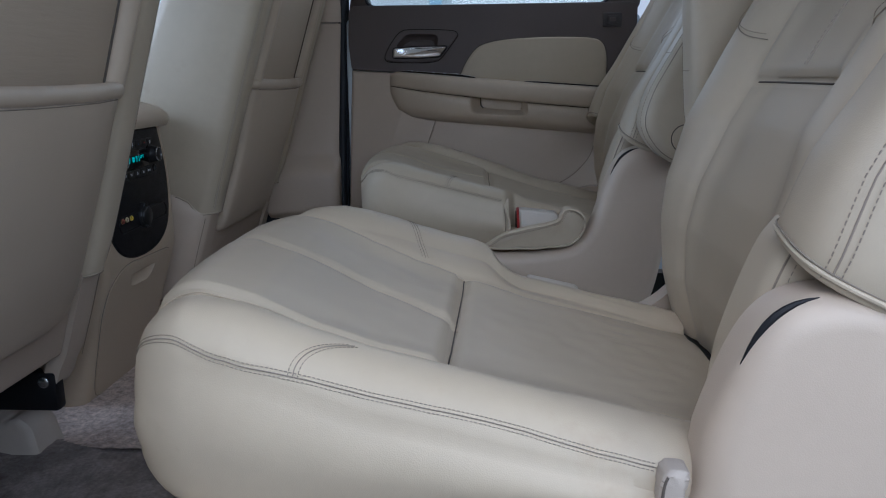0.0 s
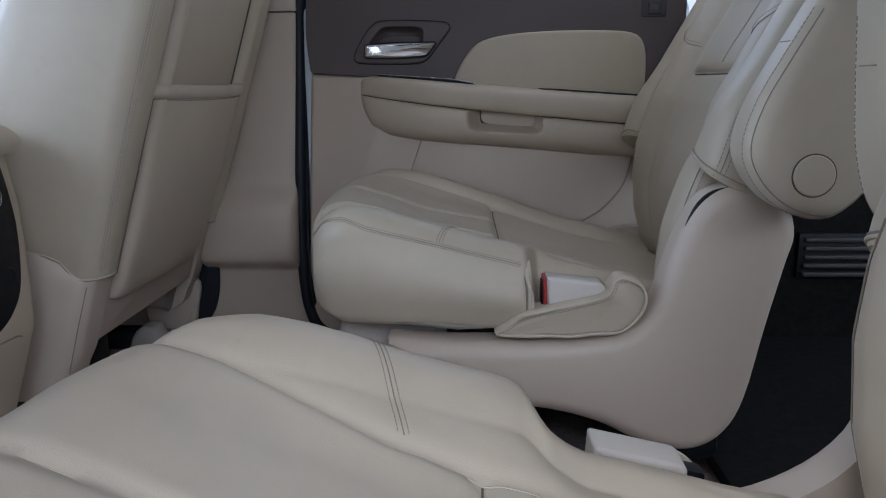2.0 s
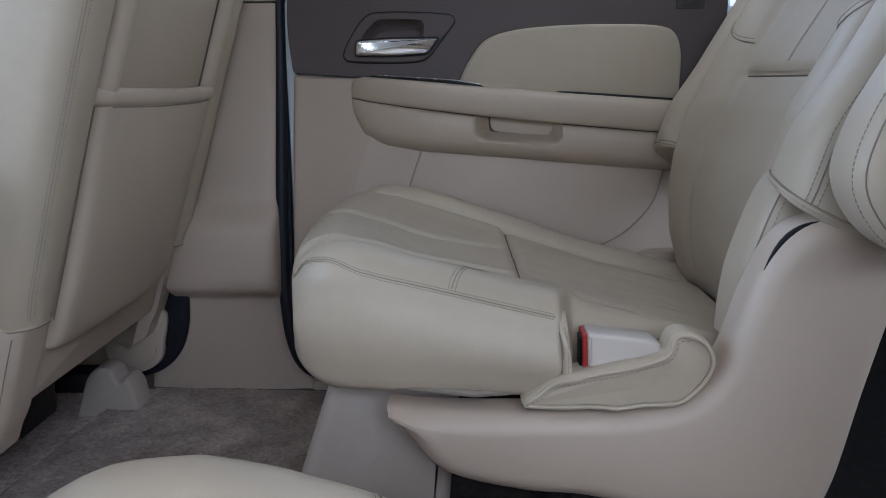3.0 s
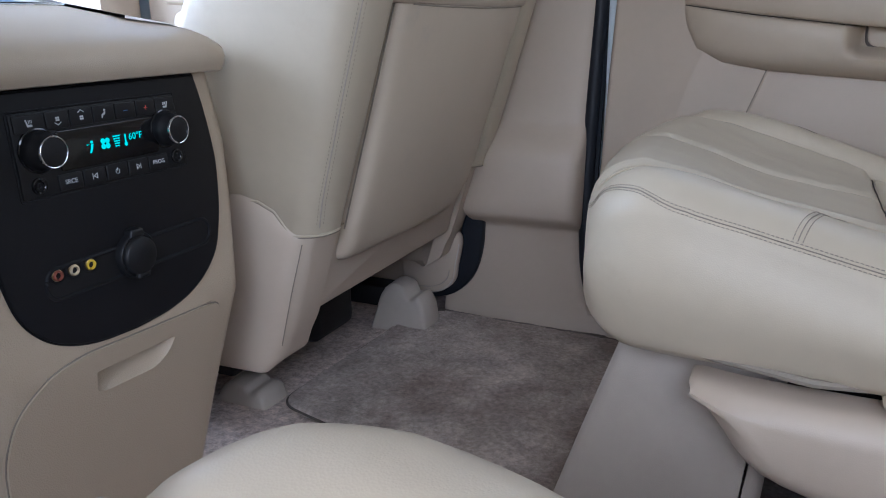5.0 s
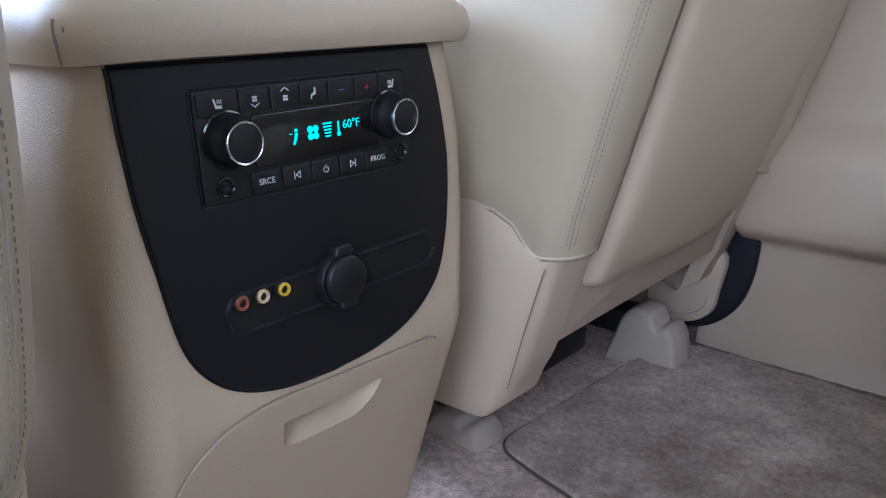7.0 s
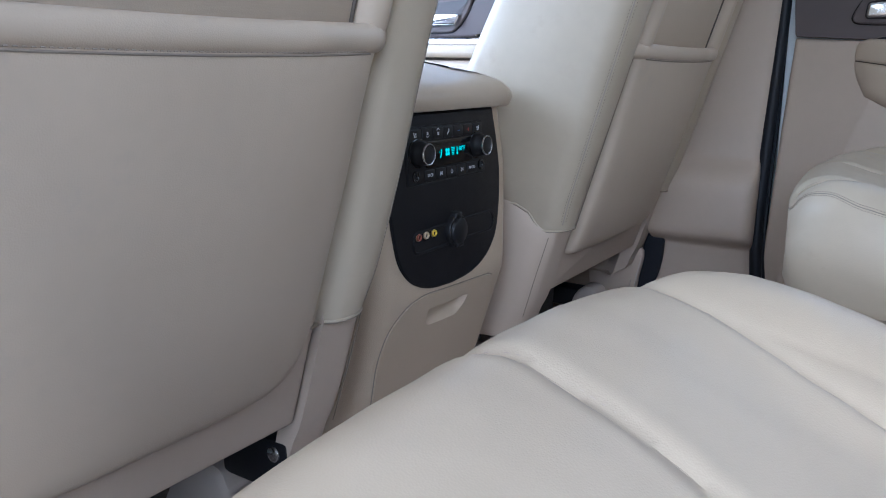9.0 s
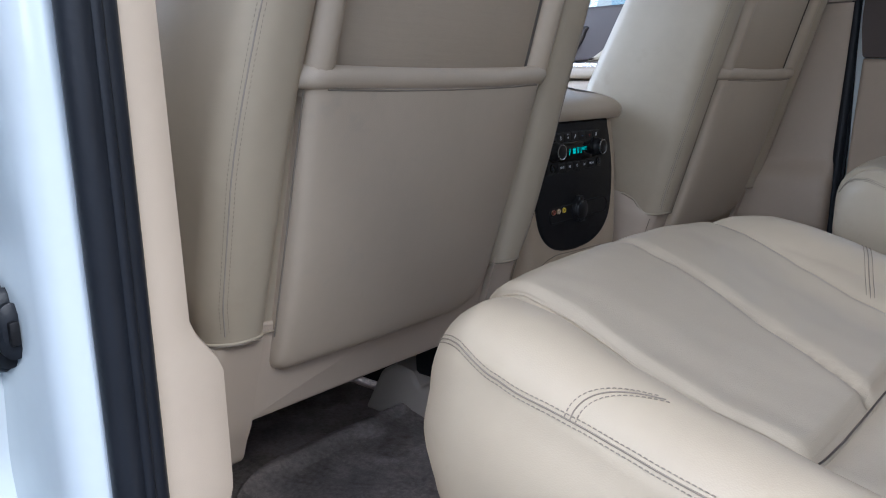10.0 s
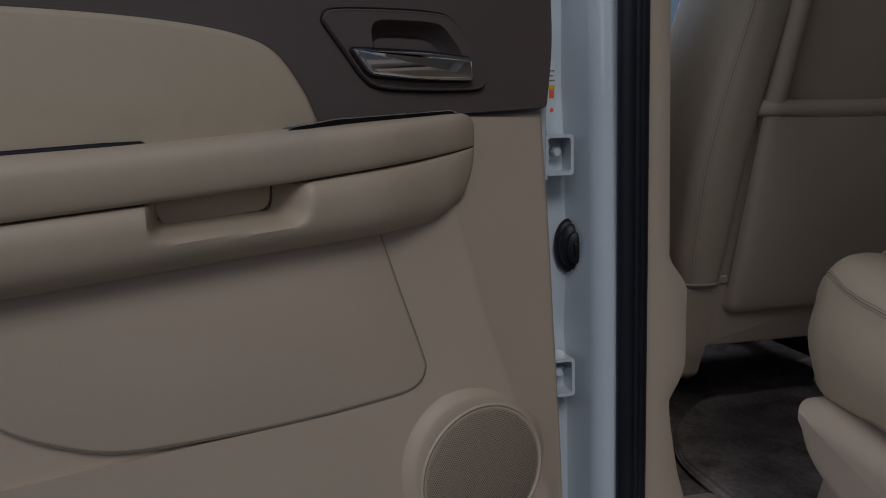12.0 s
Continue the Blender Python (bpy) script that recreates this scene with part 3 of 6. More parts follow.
def rear_door(name, sg, place, turn, label):
    """A rear door with its trim; sg: +1 if the cabin lies towards local +y."""
    d = tagged(thing(name, place, label, "door", turn=turn), kind="structure")
    to = lambda u, v, w: (u, sg * w, v)
    part("door_shell", slab(rounded([(-0.012, 0.60), (0.70, 0.60), (0.80, 0.80), (0.80, 1.43), (-0.012, 1.43)], 0.03), to, -0.13, -0.022, 0.01, both=True), PAINT, d, "white painted door body")
    part("shell_rim", slab(rounded([(-0.016, 0.61), (0.69, 0.61), (0.79, 0.81), (0.79, 1.425), (-0.016, 1.425)], 0.03), to, -0.03, -0.012, 0.004), PAINT, d, "white painted edge behind the trim panel")
    # beige lower trim panel
    swept = 1.0 if sg > 0 else 0.6
    hinge_edge = lambda v: swept * table(v, [0.66, 0.746, 0.815, 0.978, 1.132, 1.281], [-0.050, -0.045, -0.041, -0.027, -0.015, -0.001])
    lower = rounded([(hinge_edge(0.66), 0.66), (0.66, 0.66), (0.775, 0.86), (0.785, 1.23), (0.40, 1.255), (0.0, 1.281), (hinge_edge(1.13), 1.13), (hinge_edge(0.98), 0.98), (hinge_edge(0.815), 0.815)], [0.02, 0.04, 0.05, 0.02, 0.02, 0.006, 0.05, 0.05, 0.05])
    part("lower_panel", slab(lower, to, -0.03, 0.0, 0.008), PLASTIC, d)
    # dark upper trim
    upper = rounded([(0.002, 1.284), (0.12, 1.276), (0.30, 1.262), (0.52, 1.235), (0.783, 1.215), (0.783, 1.452), (0.0, 1.452), (-0.006, 1.36)], [0.006, 0.02, 0.02, 0.02, 0.02, 0.02, 0.02, 0.05])
    cav = curve_through([(0.240, 1.372), (0.20, 1.376), (0.163, 1.375), (0.148, 1.366), (0.131, 1.345), (0.128, 1.326), (0.150, 1.320), (0.21, 1.320), (0.236, 1.325), (0.242, 1.345)], 4, True)
    part("upper_panel", plate_with_hole(upper, inset(cav, -0.004), to, 0.010, lambda u, v: 0.030), BROWN, d, "dark brown upper trim", smooth=30)
    # beige inlay
    inlay = curve_through([(0.306, 1.266), (0.322, 1.300), (0.350, 1.336), (0.388, 1.352), (0.45, 1.3605), (0.53, 1.364), (0.62, 1.3635), (0.672, 1.3585), (0.694, 1.345), (0.704, 1.318), (0.706, 1.285)], 5)
    inlay += [np.array((0.703, 1.21)), np.array((0.32, 1.235))]
    part("inlay", slab(inlay, to, 0.0, 0.0165, 0.007), LEATHER, d, "beige padded inlay")
    part("inlay_gap", slab(inset(inlay, -0.0024), to, 0.0, 0.0112, 0.001), SEAM_SHADE, d, "dark strip for the shade in the gap round the inlay")
    # armrest: upper pad and lower bowl with a pull pocket
    v_top = lambda u: table(u, [0.106, 0.110, 0.118, 0.132, 0.34, 0.50, 0.735], [1.256, 1.267, 1.2735, 1.276, 1.258, 1.243, 1.2255])
    v_seam = lambda u: table(u, [0.106, 0.20, 0.338, 0.487, 0.735], [1.238, 1.2235, 1.206, 1.1905, 1.168])
    v_low = lambda u: table(u, [0.106, 0.112, 0.13, 0.17, 0.24, 0.40, 0.60, 0.735], [1.232, 1.205, 1.170, 1.150, 1.139, 1.126, 1.108, 1.098])
    swell = lambda u: 0.064 * (0.45 + 0.55 * step(0.10, 0.27, u)) * math.sqrt(math.sin(min(1.0, (u - 0.1055) / 0.055) * math.pi / 2))
    tip = lambda u, v, w: to(u, v, w * (0.30 + 0.70 * step(0.09, 0.27, u)))
    sections = [0.1065, 0.108, 0.110, 0.113, 0.117, 0.122, 0.13] + list(np.linspace(0.14, 0.735, 150))
    pad_run = curve_through([(0.0, 0.0), (-0.01, 0.5), (0.03, 0.76), (0.11, 0.91), (0.25, 0.985), (0.45, 1.0), (0.7, 0.975), (0.9, 0.92), (0.98, 0.85), (1.0, 0.74)], 3) + [np.array((1.0, 0.1))]
    arm = part("armrest", loft([[to(u, v_top(u) + (v_seam(u) - v_top(u)) * a, swell(u) * b) for a, b in pad_run] for u in sections]), VINYL, d, "beige padded armrest")
    bowl_run = curve_through([(0.0, 0.70), (0.02, 0.82), (0.08, 0.89), (0.25, 0.935), (0.5, 0.90), (0.7, 0.80), (0.85, 0.62), (0.95, 0.36), (1.0, 0.0)], 5)

    def bowl_at(u, a, b):
        v, w = v_seam(u) - 0.0012 + (v_low(u) - v_seam(u)) * a, swell(u) * b
        m = step(0.331, 0.362, u) * step(0.492, 0.472, u) * step(1.158, 1.178, v + 0.055 * (u - 0.36) - 0.05 * max(0.0, 0.352 - u) - 0.05 * max(0.0, u - 0.462))
        return to(u, v, w - max(0.0, w - 0.014) * m)

    part("lower_bowl", loft([[bowl_at(u, a, b) for a, b in bowl_run] for u in sections]), VINYL, arm)
    part("pull_plate", slab(rounded([(0.364, 1.176), (0.470, 1.166), (0.484, 1.196), (0.362, 1.212)], [0.014, 0.006, 0.004, 0.004]), to, 0.006, 0.0190, 0.002), VINYL, arm)
    part("plate_gap", slab(rounded([(0.361, 1.173), (0.472, 1.163), (0.487, 1.198), (0.359, 1.214)], [0.014, 0.006, 0.004, 0.004]), to, 0.006, 0.0165, 0.001), SEAM_SHADE, arm)
    for us in (np.linspace(0.490, 0.735, 12), np.linspace(0.109, 0.332, 24)):
        part("seam_line", tube([to(u, v_seam(u) - 0.0006, swell(u) * 0.745) for u in us], 0.0011, 6), SEAM_SHADE, arm)
    strip = [np.array(q) for q in ((0.130, 1.272), (0.150, 1.2785), (0.30, 1.2675), (0.345, 1.2595), (0.352, 1.254), (0.30, 1.257))]
    part("switch_strip", slab(strip, tip, 0.0, 0.046, 0.002), GLOSS, d, "gloss black trim strip on the armrest")
    part("switch_rim", tube([tip(q[0], q[1], 0.047) for q in ((0.135, 1.275), (0.150, 1.2790), (0.30, 1.268), (0.346, 1.260))], 0.0009, 6), SATIN, d)
    part("inlay_shelf", slab(rounded([(0.475, 1.236), (0.483, 1.2475), (0.52, 1.246), (0.706, 1.232), (0.706, 1.222)], 0.004), to, 0.0, 0.024, 0.003), BLACK, d, "dark slot behind the armrest")
    # map pocket below the armrest
    pocket = curve_through([(0.240, 1.16), (0.234, 1.139), (0.208, 1.065), (0.181, 0.990), (0.178, 0.972), (0.186, 0.957), (0.206, 0.948), (0.27, 0.942), (0.356, 0.938), (0.46, 0.938), (0.528, 0.943), (0.577, 0.960), (0.615, 0.981), (0.645, 1.009), (0.670, 1.044), (0.684, 1.095), (0.69, 1.13)], 5) + [np.array((0.5, 1.145)), np.array((0.35, 1.15))]
    part("map_pocket_gap", slab(inset(pocket, -0.0010), to, -0.01, 0.0086, 0.0005), THREAD, d, "dark line round the pocket panel")
    part("map_pocket", slab(pocket, to, -0.01, 0.0105, 0.0045), PLASTIC, d)
    # raised field beside the pocket, with a crease from the armrest down to the speaker
    crease = lambda v: table(v, [0.72, 0.917, 1.03, 1.124, 1.29], [-0.020, 0.052, 0.097, 0.125, 0.19])
    beside = lambda v: table(v, [0.72, 0.925, 0.940, 0.957, 0.972, 0.990, 1.065, 1.139, 1.29], [0.66, 0.70, 0.225, 0.190, 0.181, 0.183, 0.210, 0.236, 0.29])
    rows = []
    for v in np.linspace(0.70, 1.272, 90):
        e, c = hinge_edge(v) + 0.010, crease(v)
        p = max(beside(v), c + 0.03)
        across = [(e, 0.0003), (e + (c - e) * 0.5, 0.0052), (c - 0.010, 0.0100), (c - 0.004, 0.0118), (c, 0.0125), (c + 0.006, 0.0122), (c + min(0.05, (p - c) * 0.5), 0.0098), (c + min(0.10, (p - c) * 0.9), 0.0075), (p, 0.0066), (p + 0.001, -0.001)]
        rows.append([to(u, v, w) for u, w in across])
    part("hinge_side_field", loft(rows, False, closed=False), PLASTIC, d)
    # speaker grille
    cu, cv, cr = (0.101 if sg > 0 else 0.128), 0.826, 0.088
    reach = lambda t: 0.106 + 0.020 * max(0.0, math.cos(t - 0.9)) ** 2
    part("speaker_pod", loft([[to(cu + reach(t) * k * math.cos(t), cv + reach(t) * k * math.sin(t), w) for t in np.linspace(0, 2 * math.pi, 64, endpoint=False)]
                              for k, w in ((1.0, 0.0), (0.99, 0.0062), (0.965, 0.0074), (0.94, 0.0090), (0.91, 0.0118), (0.885, 0.0145), (0.86, 0.0168), (0.83, 0.0182), (0.74, 0.0184), (0.5, 0.0180), (0.2, 0.0180))]), PLASTIC, d)
    ring = [(cr * 1.045, -0.004), (cr * 1.04, 0.0030), (cr * 1.01, 0.0046), (cr * 0.985, 0.0034), (cr * 0.97, 0.0)]
    sp = part("speaker_grille", turned([(0.0001, 0.0125), (cr * 0.5, 0.0105), (cr * 0.8, 0.0072), (cr * 0.955, 0.0035), (cr * 0.96, -0.004)], to(cu, cv, 0.0155), (0, sg, 0), 48), GRILLE, d, "perforated taupe speaker grille")
    part("grille_rim", turned(ring + [(cr * 0.96, -0.004)], to(cu, cv, 0.0155), (0, sg, 0), 48), PLASTIC, sp)
    bm = bmesh.new()
    pitch = 0.0027
    for i in range(-33, 34):
        for j in range(-38, 39):
            a, b = (i + 0.5 * (j % 2)) * pitch, j * pitch * 0.866
            rr = math.hypot(a, b)
            if rr > cr * 0.93:
                continue
            hgt = table(rr, [0, cr * 0.5, cr * 0.8, cr * 0.955], [0.0125, 0.0105, 0.0072, 0.0035]) + 0.0158
            bm.faces.new([bm.verts.new(to(cu + a + 0.00075 * math.cos(k * math.pi / 3), cv + b + 0.00075 * math.sin(k * math.pi / 3), hgt)) for k in range(6)])
    tagged(part("grille_holes", bm, SEAM_SHADE, sp), kind="stuff")
    # inner handle
    bez = curve_through([(0.296, 1.374), (0.284, 1.382), (0.22, 1.386), (0.165, 1.386), (0.142, 1.381), (0.122, 1.360), (0.100, 1.323), (0.100, 1.308), (0.118, 1.303), (0.18, 1.301), (0.232, 1.303), (0.252, 1.313), (0.276, 1.343), (0.294, 1.366)], 4, True)
    hb = part("handle_bezel", plate_with_hole(bez, cav, to, 0.0165, lambda u, v: 0.026 + 0.10 * (v - 1.345)), BROWN, d, "dark brown handle bezel with a hollow", smooth=50)
    part("bezel_gap", tube([to(*q, 0.0108) for q in inset(bez, -0.0018)], 0.0013, 6, True), BLACK, hb)
    part("bezel_rim", tube([to(*q, 0.0157) for q in inset(bez, 0.0012)], 0.0014, 6, True), BROWN, hb)
    part("cavity_step", slab(curve_through([(0.232, 1.356), (0.19, 1.359), (0.163, 1.356), (0.143, 1.338), (0.150, 1.326), (0.215, 1.326), (0.232, 1.335)], 4, True), to, -0.016, 0.001, 0.003), BROWN, hb)
    lever = rounded([(0.119, 1.3125), (0.121, 1.3385), (0.19, 1.3425), (0.270, 1.3425), (0.249, 1.315), (0.19, 1.3115)], [0.006, 0.006, 0.02, 0.005, 0.008, 0.02])
    part("lever_gap", slab(inset(lever, -0.0024), to, 0.010, 0.0192, 0.001), BLACK, hb)
    part("handle_lever", slab(lever, lambda u, v, w: (u, sg * (w + 0.003 * math.sin(max(0.0, min(1.0, (u - 0.11) / 0.15)) * math.pi)), v), 0.016, 0.027, 0.0045, 4), CHROME, d, "chrome door pull lever")
    # lock slider at the rear
    lk = part("child_latch", slab(rounded([(0.692, 1.388), (0.742, 1.388), (0.742, 1.425), (0.692, 1.425)], 0.004), to, 0.0, 0.0125, 0.002), DASH, d)
    part("latch_button", slab(rounded([(0.704, 1.394), (0.730, 1.394), (0.730, 1.418), (0.704, 1.418)], 0.003), to, 0.0, 0.017, 0.002), DASH, lk)
    part("latch_slot", slab(rounded([(0.709, 1.402), (0.725, 1.402), (0.725, 1.412), (0.709, 1.412)], 0.002), to, 0.0, 0.0185, 0.001), BROWN, lk)
    # window frame and pane
    o = [(-0.01, 1.43), (0.795, 1.43), (0.82, 1.78), (0.06, 1.78)]
    i_ = [(0.035, 1.4485), (0.715, 1.4485), (0.735, 1.75), (0.10, 1.75)]
    po, pi_ = rounded(o, 0.03), rounded(i_, 0.045)
    rings = [[to(*q, w) for q in p] for p, w in ((po, -0.10), (po, -0.03), (pi_, -0.012), (pi_, -0.10))]
    wf = part("window_frame", loft(rings + [rings[0]], False), BROWN, d, "dark window surround")
    part("window_seal", tube([to(*q, -0.016) for q in pi_], 0.005, 6, True), RUBBER, wf)
    pane = part("window_pane", slab(inset(pi_, -0.006), to, -0.062, -0.058), GLASS, d)
    pane.visible_shadow = False
    return d


rear_door("door_1", -1, (-0.09, 0.80, 0.0), 0, "closed rear door with beige and dark brown trim")
open_door = rear_door("door_2", 1, (-0.155, -1.083, -0.024), -72.6, "rear door standing open, beige and dark brown trim")
open_door.matrix_world = open_door.matrix_world @ Matrix.Translation((0, 0, 1.25)) @ Matrix.Rotation(radians(-1.6), 4, "Y") @ Matrix.Translation((0, 0, -1.25))

# front passenger door, seen past the seats
fd = tagged(thing("door_3", (-1.30, 0.82, 0.0), "closed front door with dark trim and beige armrest", "door"), kind="structure")
to = lambda u, v, w: (u, -w, v)
part("lower_panel", slab(rounded([(0.175, 0.68), (0.95, 0.68), (0.95, 1.308), (0.175, 1.308)], 0.02), to, -0.04, 0.0, 0.008), PLASTIC, fd)
part("upper_panel", slab(rounded([(0.175, 1.302), (0.95, 1.302), (0.95, 1.452), (0.175, 1.452)], 0.012), to, -0.04, 0.012, 0.008), BROWN, fd, "dark upper trim")
part("armrest_base", slab(rounded([(0.30, 1.06), (0.95, 1.04), (0.95, 1.236), (0.28, 1.250)], 0.04), to, 0.0, 0.050, 0.016, 4), PLASTIC, fd, "beige panel under the armrest")
part("armrest", slab(rounded([(0.275, 1.258), (0.95, 1.240), (0.95, 1.276), (0.275, 1.291)], 0.014), to, 0.0, 0.060, 0.012, 4), VINYL, fd, "beige armrest")
deck = lambda u, d, w: (u, -d, 1.298 - 0.026 * (u - 0.28) + w)
plate = part("switch_plate", slab(rounded([(0.285, 0.014), (0.285, 0.050), (0.33, 0.058), (0.55, 0.056), (0.60, 0.030), (0.60, 0.014)], 0.012), deck, -0.008, 0.004, 0.0015), SATIN, fd, "grey switch plate")
for u in (0.345, 0.395, 0.445):
    part("switch", slab(rounded([(u, 0.024), (u + 0.032, 0.024), (u + 0.032, 0.046), (u, 0.046)], 0.004), deck, 0.0, 0.0075, 0.002), BUTTON, plate)
part("inlay", slab(curve_through([(0.485, 1.303), (0.525, 1.327), (0.566, 1.352), (0.64, 1.377), (0.80, 1.385), (0.93, 1.380), (0.94, 1.300)], 5), to, 0.0, 0.022, 0.007), LEATHER, fd, "beige padded inlay")
bez = curve_through([(0.255, 1.385), (0.30, 1.398), (0.465, 1.399), (0.472, 1.385), (0.455, 1.352), (0.425, 1.322), (0.39, 1.315), (0.28, 1.320), (0.245, 1.335)], 5, True)
hb = part("handle_bezel", slab(bez, to, 0.0, 0.018, 0.004), BROWN, fd)
part("bezel_gap", slab(inset(bez, -0.003), to, 0.0, 0.0132, 0.001), BLACK, hb)
# Flat plate on the bezel; its dark colour stands for a shaded hollow.
part("handle_shade_plate", slab(inset(bez, 0.012), to, 0.0, 0.0185, 0.002), DASH, hb, "flat darker plate for the shaded hollow behind the lever")
part("handle_lever", slab(rounded([(0.292, 1.333), (0.432, 1.332), (0.442, 1.357), (0.292, 1.366)], 0.008), to, 0.017, 0.029, 0.004), CHROME, fd, "chrome door pull lever")
po, pi_ = rounded([(-0.30, 1.43), (1.0, 1.43), (1.0, 1.78), (0.2, 1.78)], 0.03), rounded([(-0.22, 1.455), (0.93, 1.455), (0.93, 1.75), (0.22, 1.75)], 0.045)
rings = [[to(*q, w) for q in p] for p, w in ((po, -0.08), (po, -0.03), (pi_, -0.012), (pi_, -0.08))]
part("window_frame", loft(rings + [rings[0]], False), DASH, fd, "dark window surround")
pane = part("window_pane", slab(inset(pi_, -0.006), to, -0.062, -0.058), GLASS, fd)
pane.visible_shadow = False

# ---- floor mats ----


def inside(p, a, b):
    hit = False
    for i in range(len(p)):
        (x0, y0), (x1, y1) = p[i - 1], p[i]
        if (y0 > b) != (y1 > b) and a < x0 + (b - y0) / (y1 - y0) * (x1 - x0):
            hit = not hit
    return hit


def pile(outline, z, seed, cell=0.0045):
    """A tufted carpet surface over an outline."""
    xs, ys = [q[0] for q in outline], [q[1] for q in outline]
    bm, rows = bmesh.new(), {}
    nx, ny = int((max(xs) - min(xs)) / cell), int((max(ys) - min(ys)) / cell)
    for i in range(nx + 1):
        for j in range(ny + 1):
            a, b = min(xs) + cell * i, min(ys) + cell * j
            if inside(outline, a, b):
                lump = 0.0012 * noise.noise((a * 55, b * 55, seed)) + 0.0010 * noise.noise((a * 130, b * 130, seed + 3)) + 0.0030 * noise.noise((a * 11, b * 11, seed + 7))
                rows[i, j] = bm.verts.new((a + 0.0012 * noise.noise((a * 190, b * 190, 1)), b + 0.0012 * noise.noise((a * 190, b * 190, 2)), z(a, b) + lump))
    for (i, j), v in rows.items():
        q = [rows.get(k) for k in ((i + 1, j), (i + 1, j + 1), (i, j + 1))]
        if all(q):
            bm.faces.new([v] + q)
    return bm


def floor_mat(place, outline, label, cloth, binding, thick=0.012, curl=None):
    lift = curl or (lambda a, b: 0.0)
    m = thing("floor_mat", place, label, "floor mat", "floor mats")
    p = rounded(outline, 0.05, 6)
    part("carpet_pad", slab(p, lambda a, b, w: (a, b, w + (lift(a, b) if w > 0 else 0.0)), 0.0, thick - 0.001, 0.005), cloth, m)
    part("carpet_surface", pile(inset(p, 0.003), lambda a, b: thick + 0.0015 + lift(a, b), place[1]), cloth, m, smooth=180)
    part("bound_edge", tube([(q[0], q[1], thick * 0.45) for q in inset(p, -0.0015)], 0.0019, 8, True), binding, m, "bound edge")
    return m


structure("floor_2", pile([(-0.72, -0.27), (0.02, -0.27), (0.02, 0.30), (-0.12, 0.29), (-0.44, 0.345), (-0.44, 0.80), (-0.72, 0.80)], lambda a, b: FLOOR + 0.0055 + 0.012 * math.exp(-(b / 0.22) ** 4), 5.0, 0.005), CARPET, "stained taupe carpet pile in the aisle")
floor_mat((-0.30, 0.53, FLOOR + 0.004), [(-0.155, -0.205), (-0.08, -0.225), (0.03, -0.248), (0.10, -0.28), (0.34, -0.30), (0.34, 0.20), (-0.10, 0.22), (-0.135, 0.12)], "worn grey carpet mat in front of the seat", MAT_CARPET, SEAM_SHADE)
floor_mat((-0.30, -0.50, FLOOR + 0.004), [(-0.235, -0.06), (-0.205, -0.15), (-0.130, -0.245), (0.0, -0.30), (0.36, -0.30), (0.36, 0.19), (0.03, 0.193), (-0.05, 0.215), (-0.13, 0.245), (-0.20, 0.285), (-0.215, 0.14)], "worn brown carpet mat with a curled front edge, darkened for shade", SHADED_CARPET, SHADED_CARPET,
          curl=lambda a, b: 0.013 * math.exp(-((a + 0.205) / 0.026) ** 2) + 0.006 * math.exp(-((b - 0.225 + 0.35 * a) / 0.02) ** 2))
# cargo space behind the seats, its shade painted as near-black colour
structure("floor_cargo", box(0.62, 2.30, -0.80, 0.80, FLOOR + 0.002, FLOOR + 0.03, 0.01), CARGO_SHADE, "cargo floor carpet darkened for the shade behind the seats")
vent = thing("side_vent", (1.12, 0.79, 0.885), "dark louvred vent in the cargo side trim", "vent")
part("backing", box(-0.16, 0.16, -0.004, 0.010, -0.050, 0.050, 0.003), BLACK, vent)
for i in range(5):
    part("slat", box(-0.15, 0.15, -0.016, -0.004, -0.044 + 0.019 * i, -0.034 + 0.019 * i, 0.003), DASH, vent)

# ---- centre console ----
CX = -0.36


def console_x(z):
    return CX - 0.30 * max(0.0, 0.935 - z) - 0.045 * max(0.0, z - 0.935)


console = thing("centre_console", (-0.60, 0, FLOOR), "beige plastic centre console with a black rear control panel", "centre console")


def C(x, y, z):
    return (x + 0.60, y, z - FLOOR)


def console_ring(z):
    hw = table(z, [0.66, 0.80, 0.95, 1.03, 1.10, 1.175], [0.142, 0.146, 0.156, 0.163, 0.164, 0.150])
    xr, r = console_x(z), 0.040
    pts = [(-1.25, hw)]
    pts += [(xr - r + r * math.sin(a), hw - r * 0.62 * (1 - math.cos(a))) for a in (math.pi / 2 * i / 8 for i in range(9))]
    hollow = 0.036 if 0.872 < z < 0.925 else 0.0
    half = [(xr, hw - r * 0.62 - 0.001), (xr, 0.10), (xr - hollow, 0.06), (xr - hollow, 0.02)]
    pts = pts + half
    pts = [(x, y + 0.011 * step(0.06, 0.13, y)) for x, y in pts] + [(x, -y) for x, y in pts[::-1]]
    return [C(x, y, z) for x, y in pts]


part("body", loft([console_ring(0.66 + 0.0129 * i) for i in range(41)]), GRAINED, console)


def P(y, z, w):
    return C(console_x(z) + w, y, z)


half = [(0.0, 0.941), (0.045, 0.944), (0.080, 0.953), (0.106, 0.969), (0.124, 0.995), (0.134, 1.04), (0.138, 1.08), (0.138, 1.12), (0.134, 1.171)]
right = curve_through(half, 6)
panel_outline = [np.array((q[0] * table(q[1], [0.94, 0.98, 1.03, 1.08, 1.14, 1.172], [0.96, 1.0, 1.01, 1.0, 0.945, 0.905]), q[1])) for q in right]
panel_outline += [np.array((-q[0] * table(q[1], [0.94, 1.05, 1.12, 1.172], [0.94, 0.932, 0.98, 1.025]), q[1])) for q in right[::-1][:-1]]
